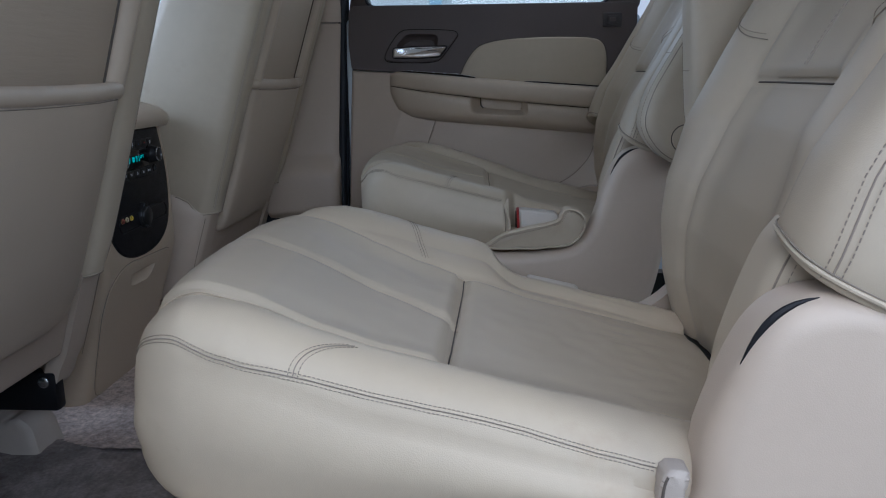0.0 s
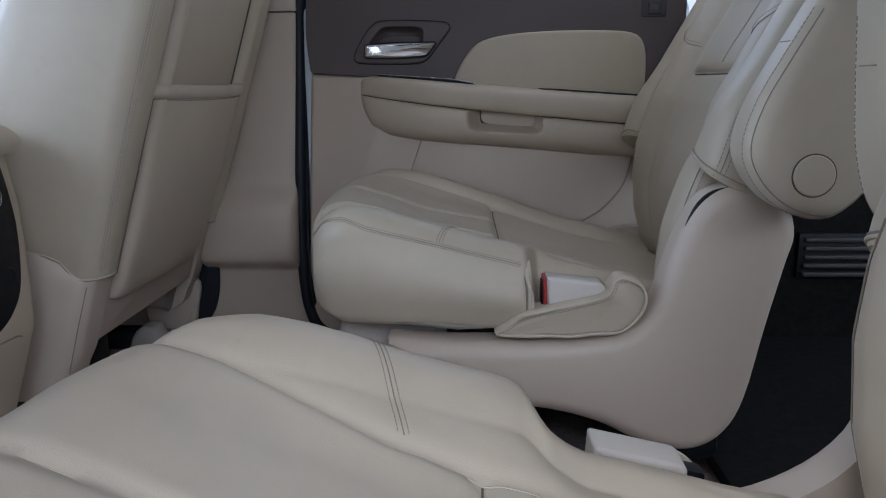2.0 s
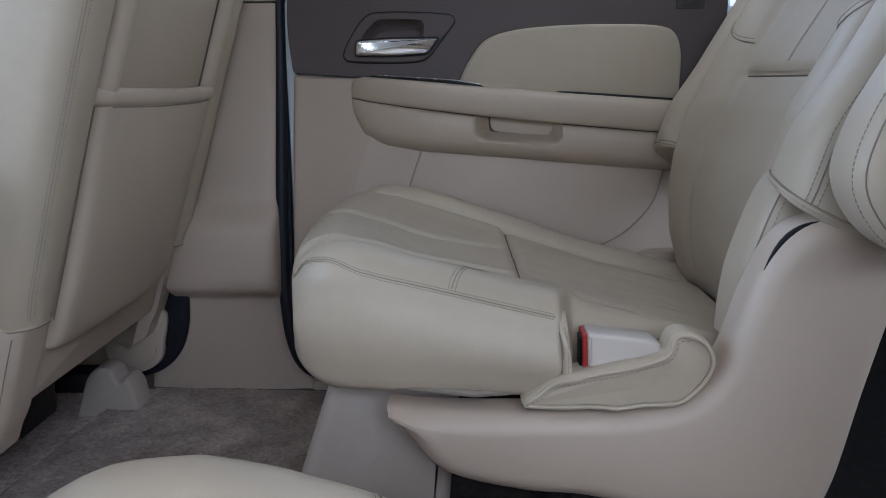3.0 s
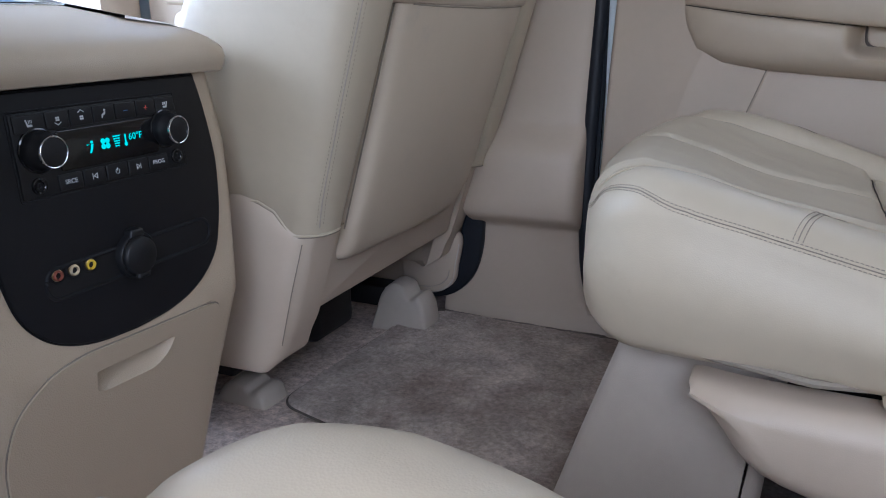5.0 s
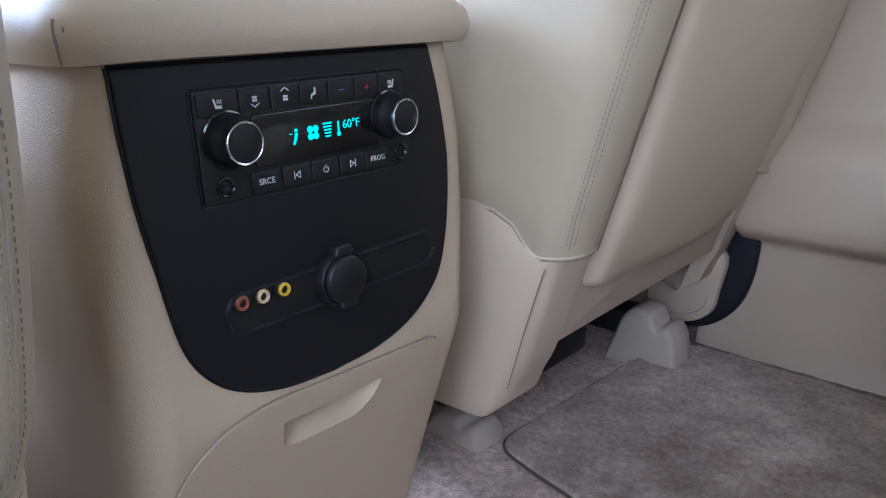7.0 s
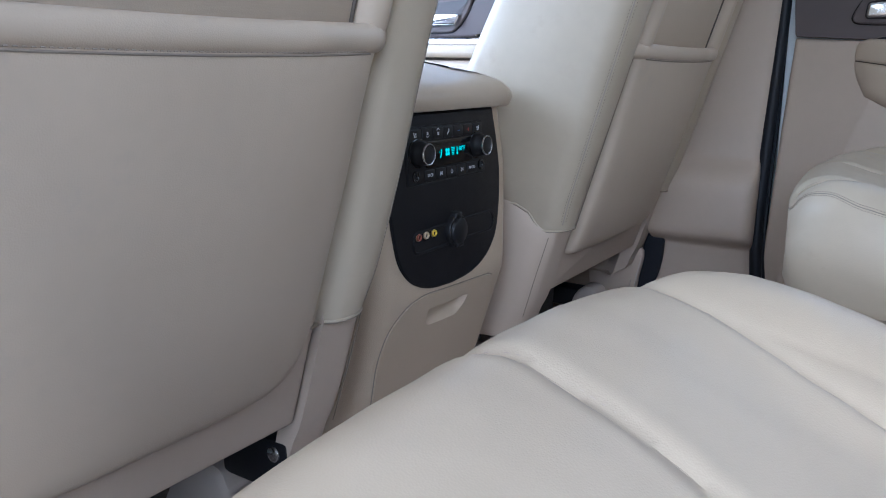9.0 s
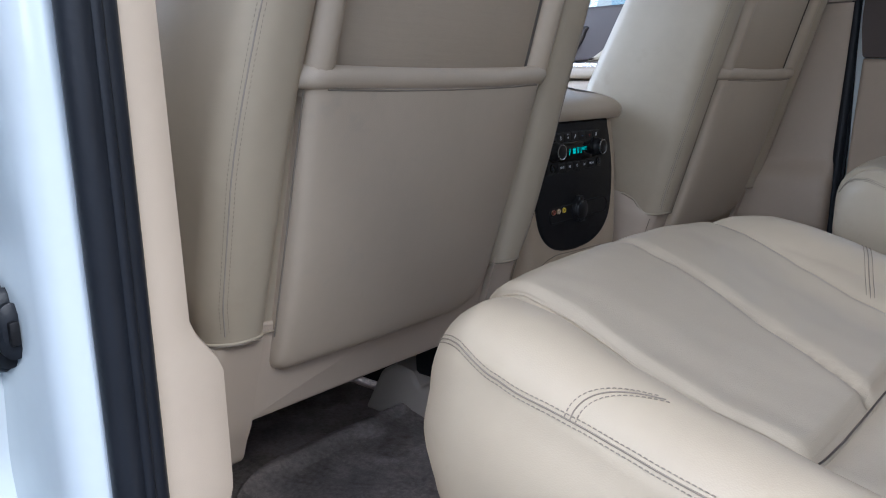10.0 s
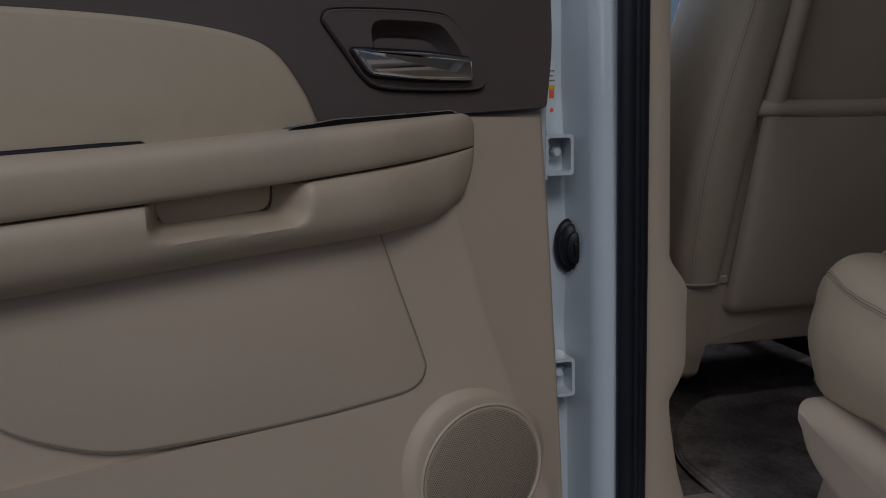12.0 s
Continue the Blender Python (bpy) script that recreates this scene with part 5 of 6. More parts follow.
    part("seat_cushion", box(-0.98, -0.45, -0.26, 0.26, 0.86 - FLOOR, 1.03 - FLOOR, 0.05, 4), LEATHER, s)
    part("seat_pan", box(-0.94, -0.47, -0.24, 0.24, 0.82 - FLOOR, 0.875 - FLOOR, 0.01), BLACK, s, "black steel seat pan")
    for dx, y, k, long, wide in covers:
        part("track_rail", box(-0.95, -0.44 + dx, y - 0.025, y + 0.025, 0.045, 0.085, 0.006), BLACK, s)
        o = rounded([(-0.50, -0.005), (-0.362, -0.005), (-0.372, 0.062 * k), (-0.388, 0.080 * k), (-0.405, 0.068 * k), (-0.415, 0.092 * k), (-0.445, 0.098 * k), (-0.47, 0.080 * k)], [0.01, 0.02, 0.012, 0.01, 0.006, 0.008, 0.015, 0.02])
        part("track_cover", slab(o, lambda a, b, w, y=y, dx=dx, long=long: (-0.431 + (a + 0.431) * long + dx, y + w * (1.2 - 2.6 * b), b), -wide, wide, 0.010, both=True), SHADED, s, "beige plastic track cover")
    return s


driver_seat = front_seat((0, -0.517, FLOOR), ((-0.075, 0.235, 1.0, 1.45, 0.034),), 0.05, 0.09)
bracket = part("track_bracket", box(-0.49, -0.380, 0.214, 0.240, 0.084, 0.150, 0.006), BLACK, driver_seat, "black steel end of the seat track")
part("track_bolt", turned([(0.0001, 0.004), (0.006, 0.004), (0.009, 0.002), (0.010, -0.002)], (-0.399, 0.214, 0.134), (0, -1, 0), 20), SATIN, bracket, "round bright bolt head")
passenger_seat = front_seat((0.004, 0.501, FLOOR), ((0.0, 0.17, 1.0, 0.9, 0.028), (-0.085, -0.172, 0.42, 0.75, 0.026)), 0.055)

part("seat_motor", box(-0.60, -0.47, -0.06, 0.06, 0.05, 0.125, 0.015, 3), BLACK, passenger_seat, "black seat motor under the pan")
belt = thing("belt_anchor_cover", (-0.35, 0.785, FLOOR), "black belt anchor cover with a pale plastic guard beside the seat", "belt anchor")
o = curve_through([(0.036, 0.24), (0.037, 0.19), (0.032, 0.13), (0.013, 0.078), (-0.026, 0.040), (-0.083, 0.025), (-0.12, 0.03), (-0.12, 0.09), (-0.03, 0.12), (0.01, 0.24)], 5, True)
part("black_sleeve", slab(o, lambda a, b, w: (a, w, b), -0.010, 0.006, 0.005, both=True), RUBBER, belt)
o = curve_through([(-0.010, 0.17), (-0.012, 0.10), (-0.020, 0.068), (-0.046, 0.047), (-0.084, 0.040), (-0.12, 0.047), (-0.12, 0.15)], 5, True)
part("pale_guard", slab(o, lambda a, b, w: (a, w, b), -0.026, -0.010, 0.004, both=True), PLASTIC, belt)
part("guard_rim", tube([(q[0], -0.0265, q[1]) for q in inset(o, 0.003)[2:24]], 0.0012, 6), WHITE, belt, "pale rim of the guard")
part("guard_ridge", tube([(q[0], -0.0265, q[1]) for q in inset(o, 0.014)[6:22]], 0.0010, 6), SHADED, belt)

# ---- second-row captain's chairs ----


def captain_seat(place, inner, arm_at, label, buckle_label, buckle_at):
    """inner: +1 if the aisle lies towards +y."""
    s = thing("captain_chair", place, label, "car seat", "second-row seats")
    HW = 0.288

    def W(x, y, z):
        return (x, inner * y, z - FLOOR)

    X0, X1, R0 = 0.004, 0.565, 0.052

    def V(x, y, z):
        """The cushion's own mapping: its front edge bows forward in the middle."""
        if y > 0.15:
            y -= (y - 0.15) / 0.138 * 0.062 * step(0.292, 0.316, x)
        return W(x - 0.036 * (1 - (y / 0.30) ** 2) * step(0.17, -0.02, x), y, z)

    def nose_part(x):
        return math.sqrt(max(0.0, 1 - (1 - min(1.0, max(0.0, (x - X0) / R0))) ** 2))

    def half(x):
        """Half the cushion's width; its front corners are rounded."""
        return HW - 0.026 * (1 - nose_part(x)) - 0.020 * max(0.0, 1 - x / 0.12) ** 2

    def edge(x):
        return table(x, [0.0, 0.05, 0.09, 0.143, 0.20, 0.254, 0.34, 0.43, 0.58], [1.078, 1.076, 1.068, 1.048, 1.030, 1.016, 0.996, 0.974, 0.938])

    def b_in(x):
        return table(x, [0.0, 0.06, 0.12, 0.20, 0.27, 0.40, 0.55], [0.215, 0.195, 0.175, 0.148, 0.136, 0.140, 0.185])

    def b_out(x):
        return table(x, [0.0, 0.06, 0.12, 0.20, 0.27, 0.40, 0.55], [-0.175, -0.185, -0.190, -0.193, -0.193, -0.190, -0.170])

    def rib(x):
        return table(x, [0.0, 0.05, 0.12, 0.20, 0.26], [0.022, 0.024, 0.016, -0.012, -0.045])

    def cross(y):
        return 0.262 + 0.05 * y * 0.4

    def top(x, y):
        m = min(b_in(x) - y, y - b_out(x))
        e = edge(x) + 0.012 * math.sin(min(1, max(0, (HW - abs(y)) / 0.10)) * math.pi) * step(0.0, 0.08, x)
        z = e - (0.016 * step(0.03, 0.17, x) - 0.004 * step(0.10, 0.0, x)) * step(-0.045, 0.055, m)
        z -= 0.0045 * math.exp(-(m / 0.0085) ** 2)
        if m > 0:
            g = math.exp(-(((x - cross(y))) / 0.007) ** 2) * step(0.0, 0.01, m)
            z -= 0.010 * g
            front_pad = step(0.012, -0.004, x - cross(y))
            z += front_pad * 0.0065 * step(0.0, 0.014, m)
            if x < cross(y):
                z -= 0.0065 * math.exp(-((y - rib(x)) / 0.008) ** 2)
        z += 0.0016 * noise.noise((x * 14, y * 14, 5 * inner)) + 0.0009 * noise.noise((x * 38, y * 38, 1 + inner))
        if y > 0.05:
            z -= 0.016 * step(0.29, 0.345, x) * step(0.09, 0.19, y)
            if inner > 0:
                z += (0.011 * step(0.03, 0.14, x) * step(0.33, 0.27, x) - 0.006 * step(0.13, 0.03, x)) * step(0.10, 0.22, y)
        if inner < 0:
            z -= 0.008 * step(0.22, 0.07, x)
        if inner < 0 and y < 0:
            z += (0.006 * step(0.04, 0.14, x) * step(0.24, 0.14, x) - 0.017 * step(0.20, 0.42, x)) * step(-0.10, -0.20, y)
        wrinkle = 0.0013 * noise.noise((x * 30 + y * 12, y * 70, 4)) * math.exp(-((x - 0.46) / 0.05) ** 2)
        return z + wrinkle - 0.050 * (1 - nose_part(x))

    def ring(x):
        """A slice of the cushion at x."""
        sa = nose_part(x)
        hw, r, n = half(x), 0.045, 150
        rise = 0.042 * (1 - sa)
        bottom = 0.912 + rise - 0.01 * step(0.1, 0.4, x)
        pts = []
        wt = hw - r
        for i in range(n + 1):
            y = wt * (1 - 2 * i / n)
            pts.append((y, top(x, y)))
        left = [(-wt - r * math.sin(t), top(x, -wt) - r * 0.9 * (1 - math.cos(t))) for t in (math.pi / 2 * k / 8 for k in range(1, 9))]
        zl = left[-1][1]
        sides = [(-hw - 0.010 * math.sin(math.pi * k / 10), zl + (bottom + 0.02 - zl) * k / 10) for k in range(1, 11)]
        lows = [(-hw + 0.02 * (1 - math.cos(t)), bottom + 0.02 - 0.02 * math.sin(t)) for t in (0.5, 1.0, math.pi / 2)]
        lhs = left + sides + lows
        zr = top(x, wt)
        dz = zr - (top(x, -wt))
        rhs = [(-y, z + dz * max(0.0, min(1.0, (z - bottom) / (zl - bottom)))) for y, z in lhs[::-1]]
        return [V(x, y, z) for y, z in pts + lhs + rhs]

    nose = [X0 + R0 * (1 - math.cos(a * math.pi / 2)) for a in (0.12, 0.25, 0.38, 0.5, 0.62, 0.74, 0.86, 0.95)]
    rings = [ring(x) for x in nose] + [ring(x) for x in np.linspace(X0 + R0, X1, 150)]
    c = np.mean(np.array(rings[0]), axis=0)
    rings = [[tuple(c + (np.array(q) - c) * k + np.array((-0.0015 * (1 - k), 0, 0))) for q in rings[0]] for k in (0.3, 0.75, 0.93)] + rings
    cushion = part("seat_cushion", loft(rings), LEATHER, s, "dished cushion in creased beige leather")

    # darker centre panels laid into the cushion
    def centre(x0, x1, cut):
        rows = []
        for i in range(61):
            t = i / 60
            row = []
            for j in range(61):
                v = j / 60
                xa, xb = x0, x1
                lo, hi = b_out, b_in
                x = xa + (xb - xa) * t
                y = lo(x) + 0.004 + (hi(x) - lo(x) - 0.008) * v
                if cut == "rear":
                    x = cross(y) + 0.003 + (xb - cross(y)) * t
                    y = lo(x) + 0.004 + (hi(x) - lo(x) - 0.008) * v
                row.append(V(x, y, top(x, y) + 0.0014))
            rows.append(row)
        return loft(rows, False, closed=False)

    part("rear_insert", centre(0.26, 0.56, "rear"), INSERT, cushion, "taupe centre panel")
    front_rows = [[V(x, y, top(x, y) + 0.0013) for y in np.linspace(b_out(x) + 0.006, b_in(x) - 0.006, 61)] for x in nose[2:] + list(np.linspace(X0 + R0, 0.255, 60))]
    part("front_insert", loft(front_rows, False, closed=False), INSERT, cushion, "taupe thigh panel")
    part("cross_seam", tube([V(cross(y), y, top(cross(y), y) + 0.0012) for y in np.linspace(b_out(0.26) + 0.006, b_in(0.26) - 0.006, 30)], 0.0008, 6), SEAM_SHADE, cushion)
    for border, aside in ((b_out, 0.0042), (b_in, -0.0042)):
        part("insert_piping", tube([V(x, border(x) + aside, top(x, border(x) + aside) + 0.0010) for x in nose[2:] + list(np.linspace(X0 + R0, 0.50, 105))], 0.0010, 8), LEATHER, cushion)
    part("rib_seam", tube([V(x, rib(x), top(x, rib(x)) + 0.0006) for x in np.linspace(0.02, 0.245, 30)], 0.0011, 6), INSERT, cushion)
    part("rib_stitching", stitches([V(x, rib(x) + 0.005, top(x, rib(x) + 0.005) + 0.0009) for x in np.linspace(0.03, 0.245, 40)], 0.0004, 0.0035, 0.003), PALE_THREAD, cushion)

    # edge seams with two rows of thread along both sides
    RR = 0.045

    def rim(x, sd, ang):
        wt = half(x) - RR
        return V(x, sd * (wt + (RR + 0.0005) * math.sin(ang)), top(x, sd * wt) - RR * 0.9 * (1 - math.cos(ang)) + 0.0005 * math.cos(ang))

    def surf(x, y):
        wt = half(x) - RR
        over = max(0.0, abs(y) - wt)
        return top(x, math.copysign(min(abs(y), wt), y)) - 0.9 * (RR - math.sqrt(max(0.0, RR * RR - over * over)))

    for sd in (-1, 1):
        xs = np.linspace(0.0048, 0.43 if sd < 0 else 0.288, 110)
        drop = [top(x, sd * (HW - RR)) + 0.050 * (1 - nose_part(x)) - table(x, [0.0, 0.055, 0.07, 0.104, 0.138, 0.21, 0.314, 0.402, 0.45], [1.070, 1.062, 1.054, 1.045, 1.0375, 1.0195, 0.995, 0.971, 0.958]) for x in xs]
        wob = [math.acos(max(0.12, min(0.92, 1 - d / (0.9 * RR)))) + 0.04 * noise.noise((x * 12, sd, inner)) for x, d in zip(xs, drop)]
        wob = list(np.convolve(np.pad(wob, 4, mode="edge"), np.ones(9) / 9, mode="valid"))
        part("edge_seam", tube([rim(x, sd, a) for x, a in zip(xs, wob)], 0.0006, 6), THREAD, cushion)
        for da in (-0.072, 0.072):
            part("edge_stitching", stitches([rim(x, sd, a + da) for x, a in zip(xs, wob)], 0.00042, 0.0024, 0.0014), THREAD, cushion)
        for k in (-0.0038, 0.0, 0.0038):
            arc_ = []
            for t in np.linspace(0, 1, 24):
                if sd > 0:
                    x, y = 0.176 + 0.036 * t + k, 0.279 - 0.123 * t
                else:
                    x, y = 0.143 + 0.042 * t ** 1.25 + k, -0.2845 + 0.044 * t ** 0.85
                arc_.append(V(x, y, surf(x, y) + 0.0006))
            if k:
                part("bolster_stitching", stitches(arc_, 0.00042, 0.0024, 0.0014), THREAD, cushion)
            else:
                part("bolster_seam", tube(arc_, 0.0005, 6), THREAD, cushion)
    part("lower_piping", tube([V(x, sd_y, z) for x, sd_y, z in [(0.45, HW - 0.01, 0.905), (0.2, HW - 0.002, 0.914), (0.08, HW - 0.01, 0.925), (0.03, HW - 0.05, 0.945), (0.022, 0.15, 0.95), (0.02, 0.0, 0.95), (0.022, -0.15, 0.95), (0.03, -HW + 0.05, 0.945), (0.08, -HW + 0.01, 0.925), (0.2, -HW + 0.002, 0.914), (0.45, -HW + 0.01, 0.905)]], 0.004, 8), THREAD, cushion)

    # backrest
    def bol(z):
        return table(z, [0.88, 0.95, 1.00, 1.07, 1.13, 1.21, 1.30, 1.40, 1.62], [0.575, 0.552, 0.538, 0.532, 0.537, 0.560, 0.605, 0.660, 0.775])

    def face(z, y):
        hw = table(z, [0.90, 1.05, 1.22, 1.40, 1.6], [0.150, 0.150, 0.115, 0.13, 0.14])
        m = hw - abs(y)
        deep = table(z, [0.90, 1.05, 1.2, 1.26, 1.62], [0.018, 0.026, 0.040, 0.044, 0.040])
        x = bol(z) + deep * step(-0.07, 0.05, m) + 0.0035 * math.exp(-(m / 0.007) ** 2)
        if m > -0.01:
            x -= 0.007 * step(1.2545, 1.275, z) * step(1.40, 1.27, z) * step(-0.005, 0.02, m)
            x += 0.0025 * math.exp(-((z - 1.2555) / 0.005) ** 2)
        out = max(0.0, abs(y) - 0.20)
        return x + 0.0015 * noise.noise((y * 12, z * 12, 7)) + 9.0 * out * out

    def back_ring(z, k=0.0):
        hw = 0.243 - k
        n = 60
        pts = [(face(z, hw * (1 - 2 * i / n)) + k, hw * (1 - 2 * i / n)) for i in range(n + 1)]
        xb = bol(z) + table(z, [0.88, 0.95, 1.0, 1.15, 1.3], [0.03, 0.05, 0.08, 0.12, 0.17]) - k
        xe = pts[0][0]
        pts += [(xe + (xb - xe) * t, -hw - 0.006 * math.sin(t * math.pi)) for t in (0.1, 0.3, 0.6, 0.85)] + [(xb, -hw + 0.03), (xb + 0.01, 0.0), (xb, hw - 0.03)]
        pts += [(xe + (xb - xe) * t, hw + 0.006 * math.sin(t * math.pi)) for t in (0.85, 0.6, 0.3, 0.1)]
        return [W(x, y, z) for x, y in pts]

    back = part("backrest", loft([back_ring(0.875, 0.02), back_ring(0.88, 0.006)] + [back_ring(z) for z in np.linspace(0.888, 1.60, 120)] + [back_ring(1.612, 0.01), back_ring(1.62, 0.03)]), LEATHER, s, "beige leather backrest with side bolsters")
    ins = [[W(face(z, y) - 0.0012, y, z) for y in np.linspace(-1, 1, 41) * (table(z, [0.90, 1.05, 1.22, 1.40, 1.6], [0.150, 0.150, 0.115, 0.13, 0.14]) - 0.004)] for z in np.linspace(0.90, 1.250, 70)]
    part("lower_insert", loft(ins, False, closed=False), INSERT, back, "taupe centre panel")
    ins = [[W(face(z, y) - 0.0012, y, z) for y in np.linspace(-1, 1, 41) * (table(z, [0.90, 1.05, 1.22, 1.40, 1.6], [0.150, 0.150, 0.115, 0.13, 0.14]) - 0.004)] for z in np.linspace(1.262, 1.60, 60)]
    part("upper_insert", loft(ins, False, closed=False), INSERT, back, "raised taupe upper panel")
    part("insert_seam", tube([W(face(1.2555, y) - 0.001, y, 1.2555) for y in np.linspace(-0.108, 0.108, 24)], 0.0012, 6), SEAM_SHADE, back)
    part("centre_seam", tube([W(face(z, 0.0) - 0.0012, 0.0, z) for z in np.linspace(1.275, 1.60, 30)], 0.0007, 6), PALE_THREAD, back)
    part("centre_stitching", stitches([W(face(z, 0.006) - 0.002, 0.006, z) for z in np.linspace(1.275, 1.60, 30)], 0.0005, 0.0035, 0.0025), PALE_THREAD, back)
    for sd in (-1, 1):
        for k in (-0.006, 0.0, 0.006):
            run_ = [W(face(z, sd * y) - 0.0016, sd * y, z + k) for y, z in ((0.235, 1.345), (0.20, 1.325), (0.165, 1.312), (0.13, 1.305))]
            part("bolster_seam", tube(curve_through(run_, 5), 0.0007, 6) if not k else stitches(curve_through(run_, 5), 0.0005, 0.0035, 0.002), THREAD, back)
        # stitched front edge of the lower side panel
        low = [W(face(z, sd * 0.236) - 0.0015, sd * 0.236, z) for z in np.linspace(0.95, 1.16, 24)]
        part("side_seam", tube(low, 0.0009, 6), THREAD, back)
        part("side_stitching", stitches([(x + 0.006, y + inner * sd * 0.003, z) for x, y, z in low], 0.0005, 0.0034, 0.0020), THREAD, back)

        # upper side wing that overhangs the shield
        def wing_ring(z, k=0.0):
            f = bol(z) - 0.004 - 0.018 * step(1.30, 1.16, z) + k + (0.044 if sd > 0 and inner > 0 else 0.0)
            d = table(z, [1.12, 1.18, 1.3, 1.6], [0.13, 0.16, 0.165, 0.15]) - 2 * k
            y0, y1 = 0.205, table(z, [1.12, 1.17, 1.3, 1.6], [0.300, 0.314, 0.312, 0.28]) - k
            yc, hy = (y0 + y1) / 2, (y1 - y0) / 2
            pts = []
            for i in range(36):
                t = 2 * math.pi * i / 36
                ct, st = math.cos(t), math.sin(t)
                px = f + d / 2 - d / 2 * math.copysign(abs(ct) ** 0.62, ct)
                py = yc + hy * math.copysign(abs(st) ** 0.62, st)
                pts.append(W(px, sd * py, z + 0.030 * (py - y0) / (y1 - y0) * -1 * step(1.24, 1.13, z) + 0.45 * max(0.0, px - f) * -1 * step(1.30, 1.15, z)))
            return pts

        wr = [wing_ring(1.150, 0.020), wing_ring(1.148, 0.008), wing_ring(1.151, 0.002)] + [wing_ring(z) for z in np.linspace(1.156, 1.59, 34)] + [wing_ring(1.60, 0.01), wing_ring(1.605, 0.03)]
        wing = part("side_wing", loft(wr), LEATHER, s, "stitched leather side bolster")
        lo = wr[3]
        part("wing_hem", tube(lo, 0.0022, 8, True), LEATHER, wing)
        part("wing_hem_gap", tube([(q[0], q[1], q[2] + 0.0036) for q in lo], 0.0009, 6, True), THREAD, wing)
        ln = [wr[i][5] for i in range(3, len(wr) - 2)]
        part("wing_seam", tube(ln, 0.0008, 6), THREAD, wing)
        for dx, dy in ((-0.0055, -0.003), (0.006, 0.0035)):
            part("wing_stitching", stitches([(x + dx - 0.0004, y + inner * sd * dy, z) for x, y, z in ln], 0.0006, 0.0036, 0.0022), THREAD, wing)
        # leather gusset between the wing and the shield
        if sd * inner < 0:
            front_edge = curve_through([(0.490, 0.960), (0.491, 0.990), (0.494, 1.020), (0.498, 1.045), (0.511, 1.090), (0.526, 1.130), (0.540, 1.150)], 5)
            gusset = part("gusset", slab(front_edge + [np.array(q) for q in ((0.64, 1.150), (0.66, 1.08), (0.62, 0.96))], lambda a, b, w, sd=sd: W(a, sd * w, b), 0.19, 0.256, 0.024, 6), LEATHER, s, "leather gusset under the side bolster")
            part("gusset_seam", tube([W(x + 0.006, sd * 0.2482, z) for x, z in front_edge[3:]], 0.0009, 6), THREAD, gusset)
            part("gusset_stitching", stitches([W(x + 0.0125, sd * 0.2538, z) for x, z in front_edge[3:]], 0.0006, 0.0036, 0.0022), THREAD, gusset)

        # plastic side shield
        front = [(0.103, 0.900), (0.127, 0.870), (0.168, 0.825)] if sd > 0 else [(0.036, 0.912), (0.040, 0.885), (0.060, 0.850), (0.105, 0.822), (0.168, 0.806)]
        sh = front + [(0.253, 0.803 if sd > 0 else 0.796), (0.323, 0.797), (0.394, 0.779), (0.450, 0.752), (0.500, 0.738), (0.540, 0.742), (0.574, 0.768), (0.597, 0.817), (0.618, 0.920), (0.637, 1.005), (0.646, 1.046),
                      (0.634, 1.085), (0.606, 1.106), (0.572, 1.112), (0.537, 1.105), (0.511, 1.080), (0.490, 1.030), (0.470, 0.965), (0.448, 0.928), (0.410, 0.908), (0.34, 0.899), (0.24, 0.8965), (0.15, 0.898)]
        if sd < 0:
            sh = sh[:-1] + [(0.15, 0.904), (0.08, 0.914), (0.05, 0.917)]
        if sd < 0 and inner < 0:
            sh = [(x, z if z < 0.9 else 0.9 + 0.25 * (z - 0.9)) for x, z in sh]
        outline = curve_through(sh, 4, True)
        part("side_shield", slab(outline, lambda a, b, w, sd=sd: W(a + (0.104 * step(0.80, 0.98, b) if sd > 0 and inner > 0 else -0.018 * step(0.92, 1.0, b) if sd < 0 else 0.0), sd * w, b), 0.258, 0.312, 0.024, 6), PLASTIC, s, "beige plastic side shield")
        if sd * inner < 0:
            shift = -0.018 if sd < 0 else 0.0
            slot = [q for q in inset(outline, 0.002) if q[1] > 1.048 and q[0] < 0.560]
            n_ = len(slot)
            part("shield_slot", tube([W(q[0] + shift, sd * 0.2965, q[1]) for q in slot], [0.0005 + 0.0030 * math.sin(math.pi * k / (n_ - 1)) for k in range(n_)], 8), BLACK, s, "dark slot along the shield")
        if sd < 0 and inner > 0:
            loop = curve_through([(0.430, 0.90), (0.4285, 0.940), (0.430, 0.961), (0.435, 0.969), (0.444, 0.971), (0.452, 0.968), (0.451, 0.955), (0.449, 0.948), (0.448, 0.90)], 6, True)
            strap = part("pull_strap", slab(loop, lambda a, b, w: W(a + 0.0004 * math.sin(b * 1500), sd * (w + 0.0007 * math.sin(b * 1100 + a * 300)), b), 0.280, 0.3025, 0.005, 4), SHADED, s, "ruffled grey fabric recliner pull")
            part("strap_edge", tube([W(q[0] + 0.003, sd * 0.3030, q[1]) for q in loop[2:16]], 0.0012, 6), SEAM_SHADE, strap)

    # inboard armrest, folded up
    prof = curve_through([(-0.012, 0.30), (-0.006, 0.10), (0.0, 0.03), (0.018, -0.018), (0.055, -0.043), (0.10, -0.050), (0.145, -0.036), (0.165, 0.0), (0.172, 0.06), (0.175, 0.18), (0.17, 0.30)], 6)
    arm_x, arm_z, arm_turn = arm_at
    ca, sa_ = math.cos(arm_turn), math.sin(arm_turn)

    def A(a, b, w):
        return W(arm_x + ca * a + sa_ * b, w, arm_z - sa_ * a + ca * b)

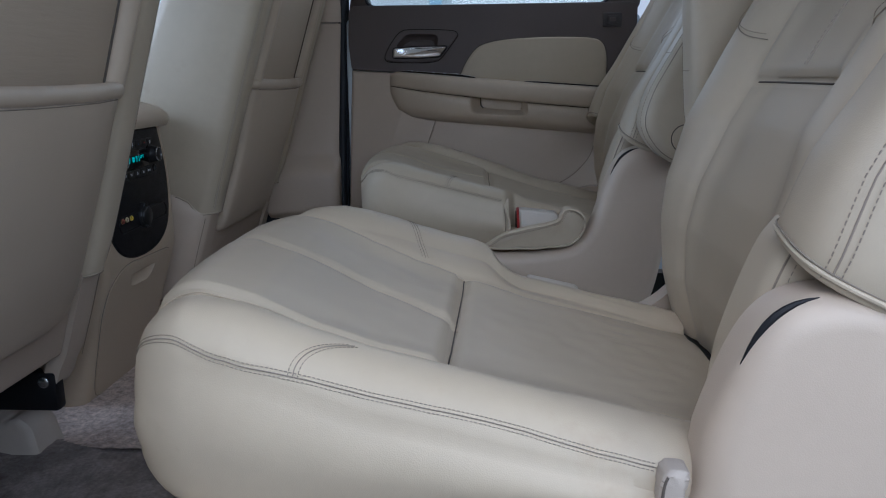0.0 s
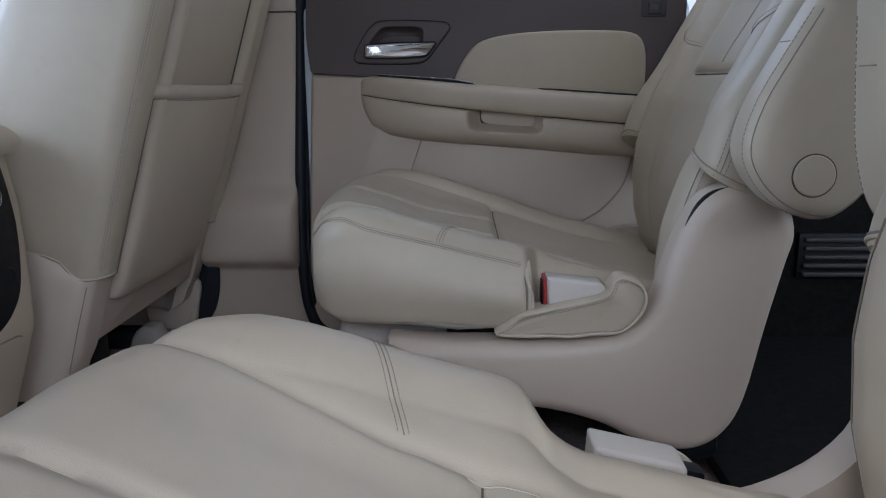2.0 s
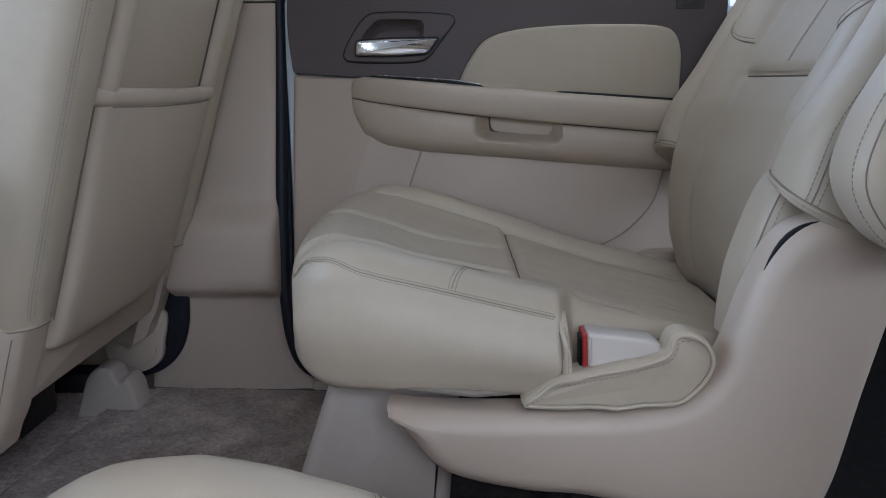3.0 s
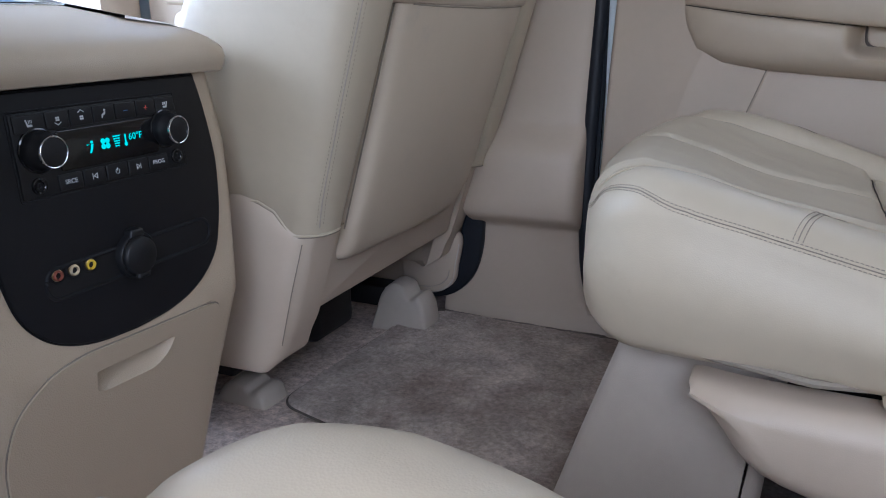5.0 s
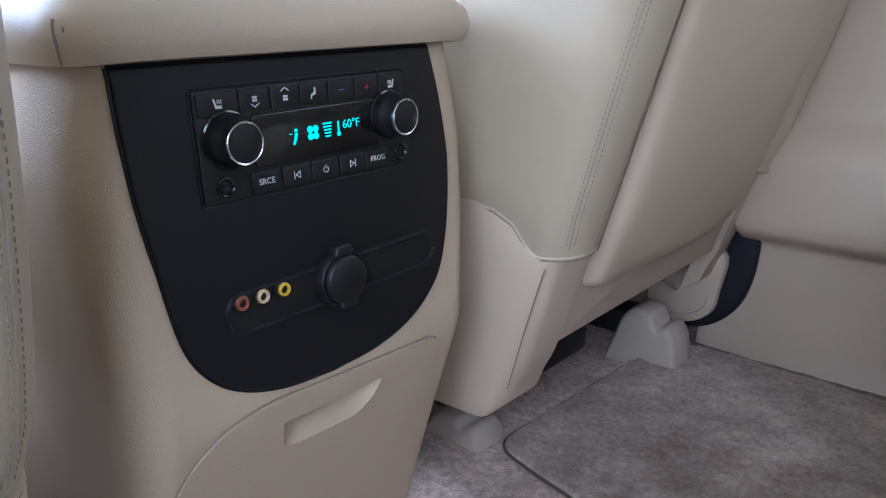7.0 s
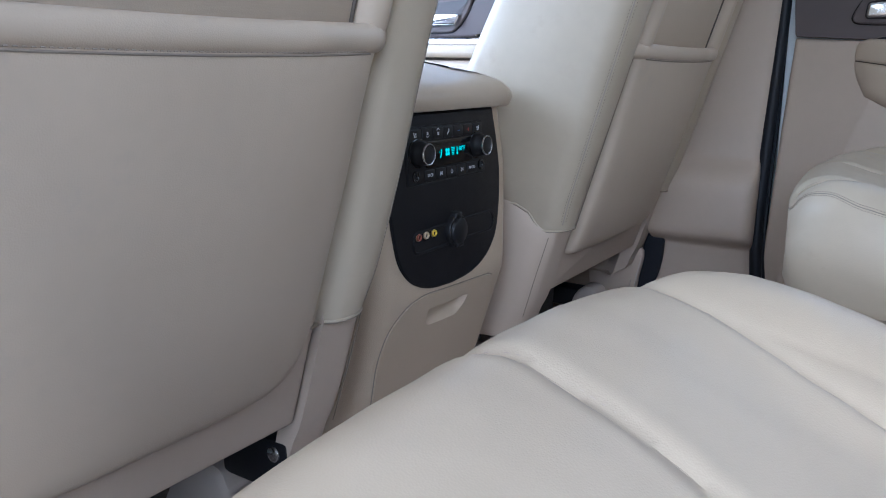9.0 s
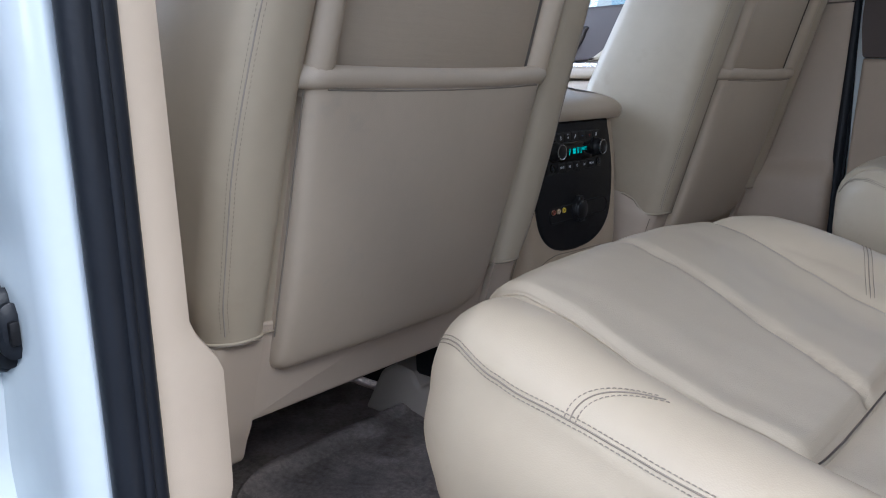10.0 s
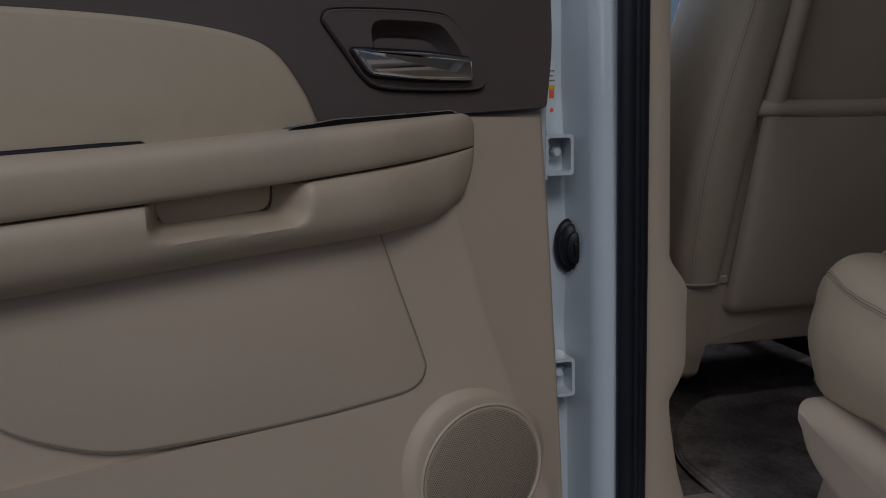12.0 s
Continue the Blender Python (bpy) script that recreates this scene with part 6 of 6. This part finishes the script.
    arm = part("armrest", slab(prof, A, 0.318, 0.402, 0.026, 6, both=True), LEATHER, s, "folded-up leather armrest")
    for w_, d_ in ((0.3815, 0.0065), (0.3950, 0.0185)):
        line = [A(*q, w_) for q in inset(prof, d_ - 0.0062)[4:46]]
        part("arm_stitching", stitches(line, 0.0006, 0.0036, 0.0022), THREAD, arm)
    part("arm_seam", tube([A(*q, 0.3935) for q in inset(prof, 0.0066)[4:46]], 0.0008, 6), THREAD, arm)
    part("pivot_cap", turned([(0.024, -0.006), (0.024, 0.0015), (0.0225, 0.003), (0.0001, 0.0035)], A(0.098, 0.0, 0.402), (0, inner, 0), 32), LEATHER, arm, "round pivot cap")
    part("cap_gap", turned([(0.0262, -0.006), (0.0258, 0.0006), (0.0240, 0.0008), (0.0238, -0.006)], A(0.098, 0.0, 0.402), (0, inner, 0), 32), SEAM_SHADE, arm)

    part("arm_cross_seam", tube([A(-0.0068, 0.115, 0.360 + 0.014 * v) for v in np.linspace(-1, 1, 9)], 0.0007, 6), THREAD, arm)

    # belt buckle in its leather pouch on the aisle side
    flap = curve_through([(0.253, 0.907), (0.270, 0.924), (0.295, 0.940), (0.320, 0.947), (0.353, 0.955), (0.387, 0.962), (0.403, 0.970), (0.411, 0.986), (0.427, 0.990), (0.447, 0.981), (0.457, 0.960), (0.450, 0.935), (0.428, 0.916), (0.38, 0.909), (0.31, 0.905)], 5, True)
    if inner > 0:
        flap = [q - (0.0, 0.045 * step(0.90, 0.98, q[1])) for q in flap]

    def bag(a, b, w):
        return W(a, w + (0.009 * noise.noise((a * 30, b * 30, 8)) + 0.007 * math.sin(max(0, min(1, (a - 0.25) / 0.2)) * math.pi) if w > 0.295 else 0.0), b)

    pouch = part("buckle_pouch", slab(flap, bag, 0.270, 0.302, 0.007, 4), LEATHER, s, "slack leather pouch round the belt buckle")
    part("pouch_piping", tube([bag(q[0], q[1], 0.3045) for q in inset(flap, 0.003)], 0.0024, 8, True), LEATHER, pouch)
    part("pouch_stitching", stitches([bag(q[0], q[1], 0.3075) for q in inset(flap, 0.007)[2:42]], 0.0005, 0.0035, 0.0022), THREAD, pouch)
    fold = curve_through([W(0.297, 0.262, 1.001), W(0.297, 0.282, 0.991), W(0.300, 0.2935, 0.970), W(0.301, 0.294, 0.942), W(0.303, 0.290, 0.91)], 6)
    part("end_fold", tube(fold, 0.0055, 8, flat=0.7), LEATHER, cushion, "puckered leather edge of the buckle recess")
    part("end_seam", tube([(x - 0.0055, y, z) for x, y, z in fold], 0.0007, 6), THREAD, cushion)
    part("end_stitching", stitches([(x + 0.001, y + inner * 0.0045, z) for x, y, z in fold], 0.0005, 0.0034, 0.0020), THREAD, cushion)
    bdx, bdz, bturn = buckle_at

    def B(a, b, w):
        a, b = a - 0.36, b - 0.97
        return W(0.36 + bdx + a * math.cos(bturn) + b * math.sin(bturn), w, 0.97 + bdz + b * math.cos(bturn) - a * math.sin(bturn))

    bk = part("belt_buckle", slab(rounded([(0.3245, 0.944), (0.402, 0.944), (0.402, 0.983), (0.396, 0.988), (0.322, 0.996)], 0.004), B, 0.254, 0.292, 0.005, 4, both=True), WHITE, s, buckle_label)
    if inner < 0:
        part("release_button", slab(rounded([(0.3190, 0.946), (0.3250, 0.946), (0.3225, 0.995), (0.3175, 0.993)], 0.001), B, 0.258, 0.289, 0.002), RED, bk, "red release button")
        for i in range(8):
            part("button_rib", slab([np.array(q) for q in ((0.3155, 0.957 + 0.0042 * i), (0.3190, 0.957 + 0.0042 * i), (0.3190, 0.9587 + 0.0042 * i), (0.3155, 0.9587 + 0.0042 * i))], B, 0.262, 0.285), BLACK, bk)
    part("buckle_stalk", slab(rounded([(0.400, 0.960), (0.418, 0.958), (0.418, 0.978), (0.400, 0.980)], 0.003), B, 0.262, 0.282, 0.003), BLACK, bk)

    # base
    base = rounded([(0.13, 0.93), (0.032, 0.915), (-0.010, 0.79), (-0.048, 0.672), (0.06, 0.668), (0.165, 0.668), (0.175, 0.80), (0.19, 0.92)], 0.02)
    part("front_leg", slab(base, lambda a, b, w: W(a, w, b), -0.235, 0.235, 0.02, 4, both=True), SHADED, s, "grey-beige front leg cover")
    part("seat_frame", box(0.10, 0.60, -0.225, 0.225, 0.83 - FLOOR, 0.915 - FLOOR, 0.01), BLACK, s, "black steel seat frame")
    part("rear_leg", box(0.42, 0.60, -0.21, 0.21, 0.0, 0.20, 0.02), BLACK, s, "black rear leg")
    return s


captain_seat((0.0, -0.54, FLOOR), 1, (0.604, 1.155, -0.04), "beige leather second-row chair beside the open door", "pale plastic belt buckle", (0.030, -0.029, 0.11))
captain_seat((0.035, 0.44, FLOOR + 0.014), -1, (0.5335, 1.187, 0.55), "beige leather second-row chair beside the closed door", "pale plastic belt buckle with a red button", (0.0, -0.010, 0.0))
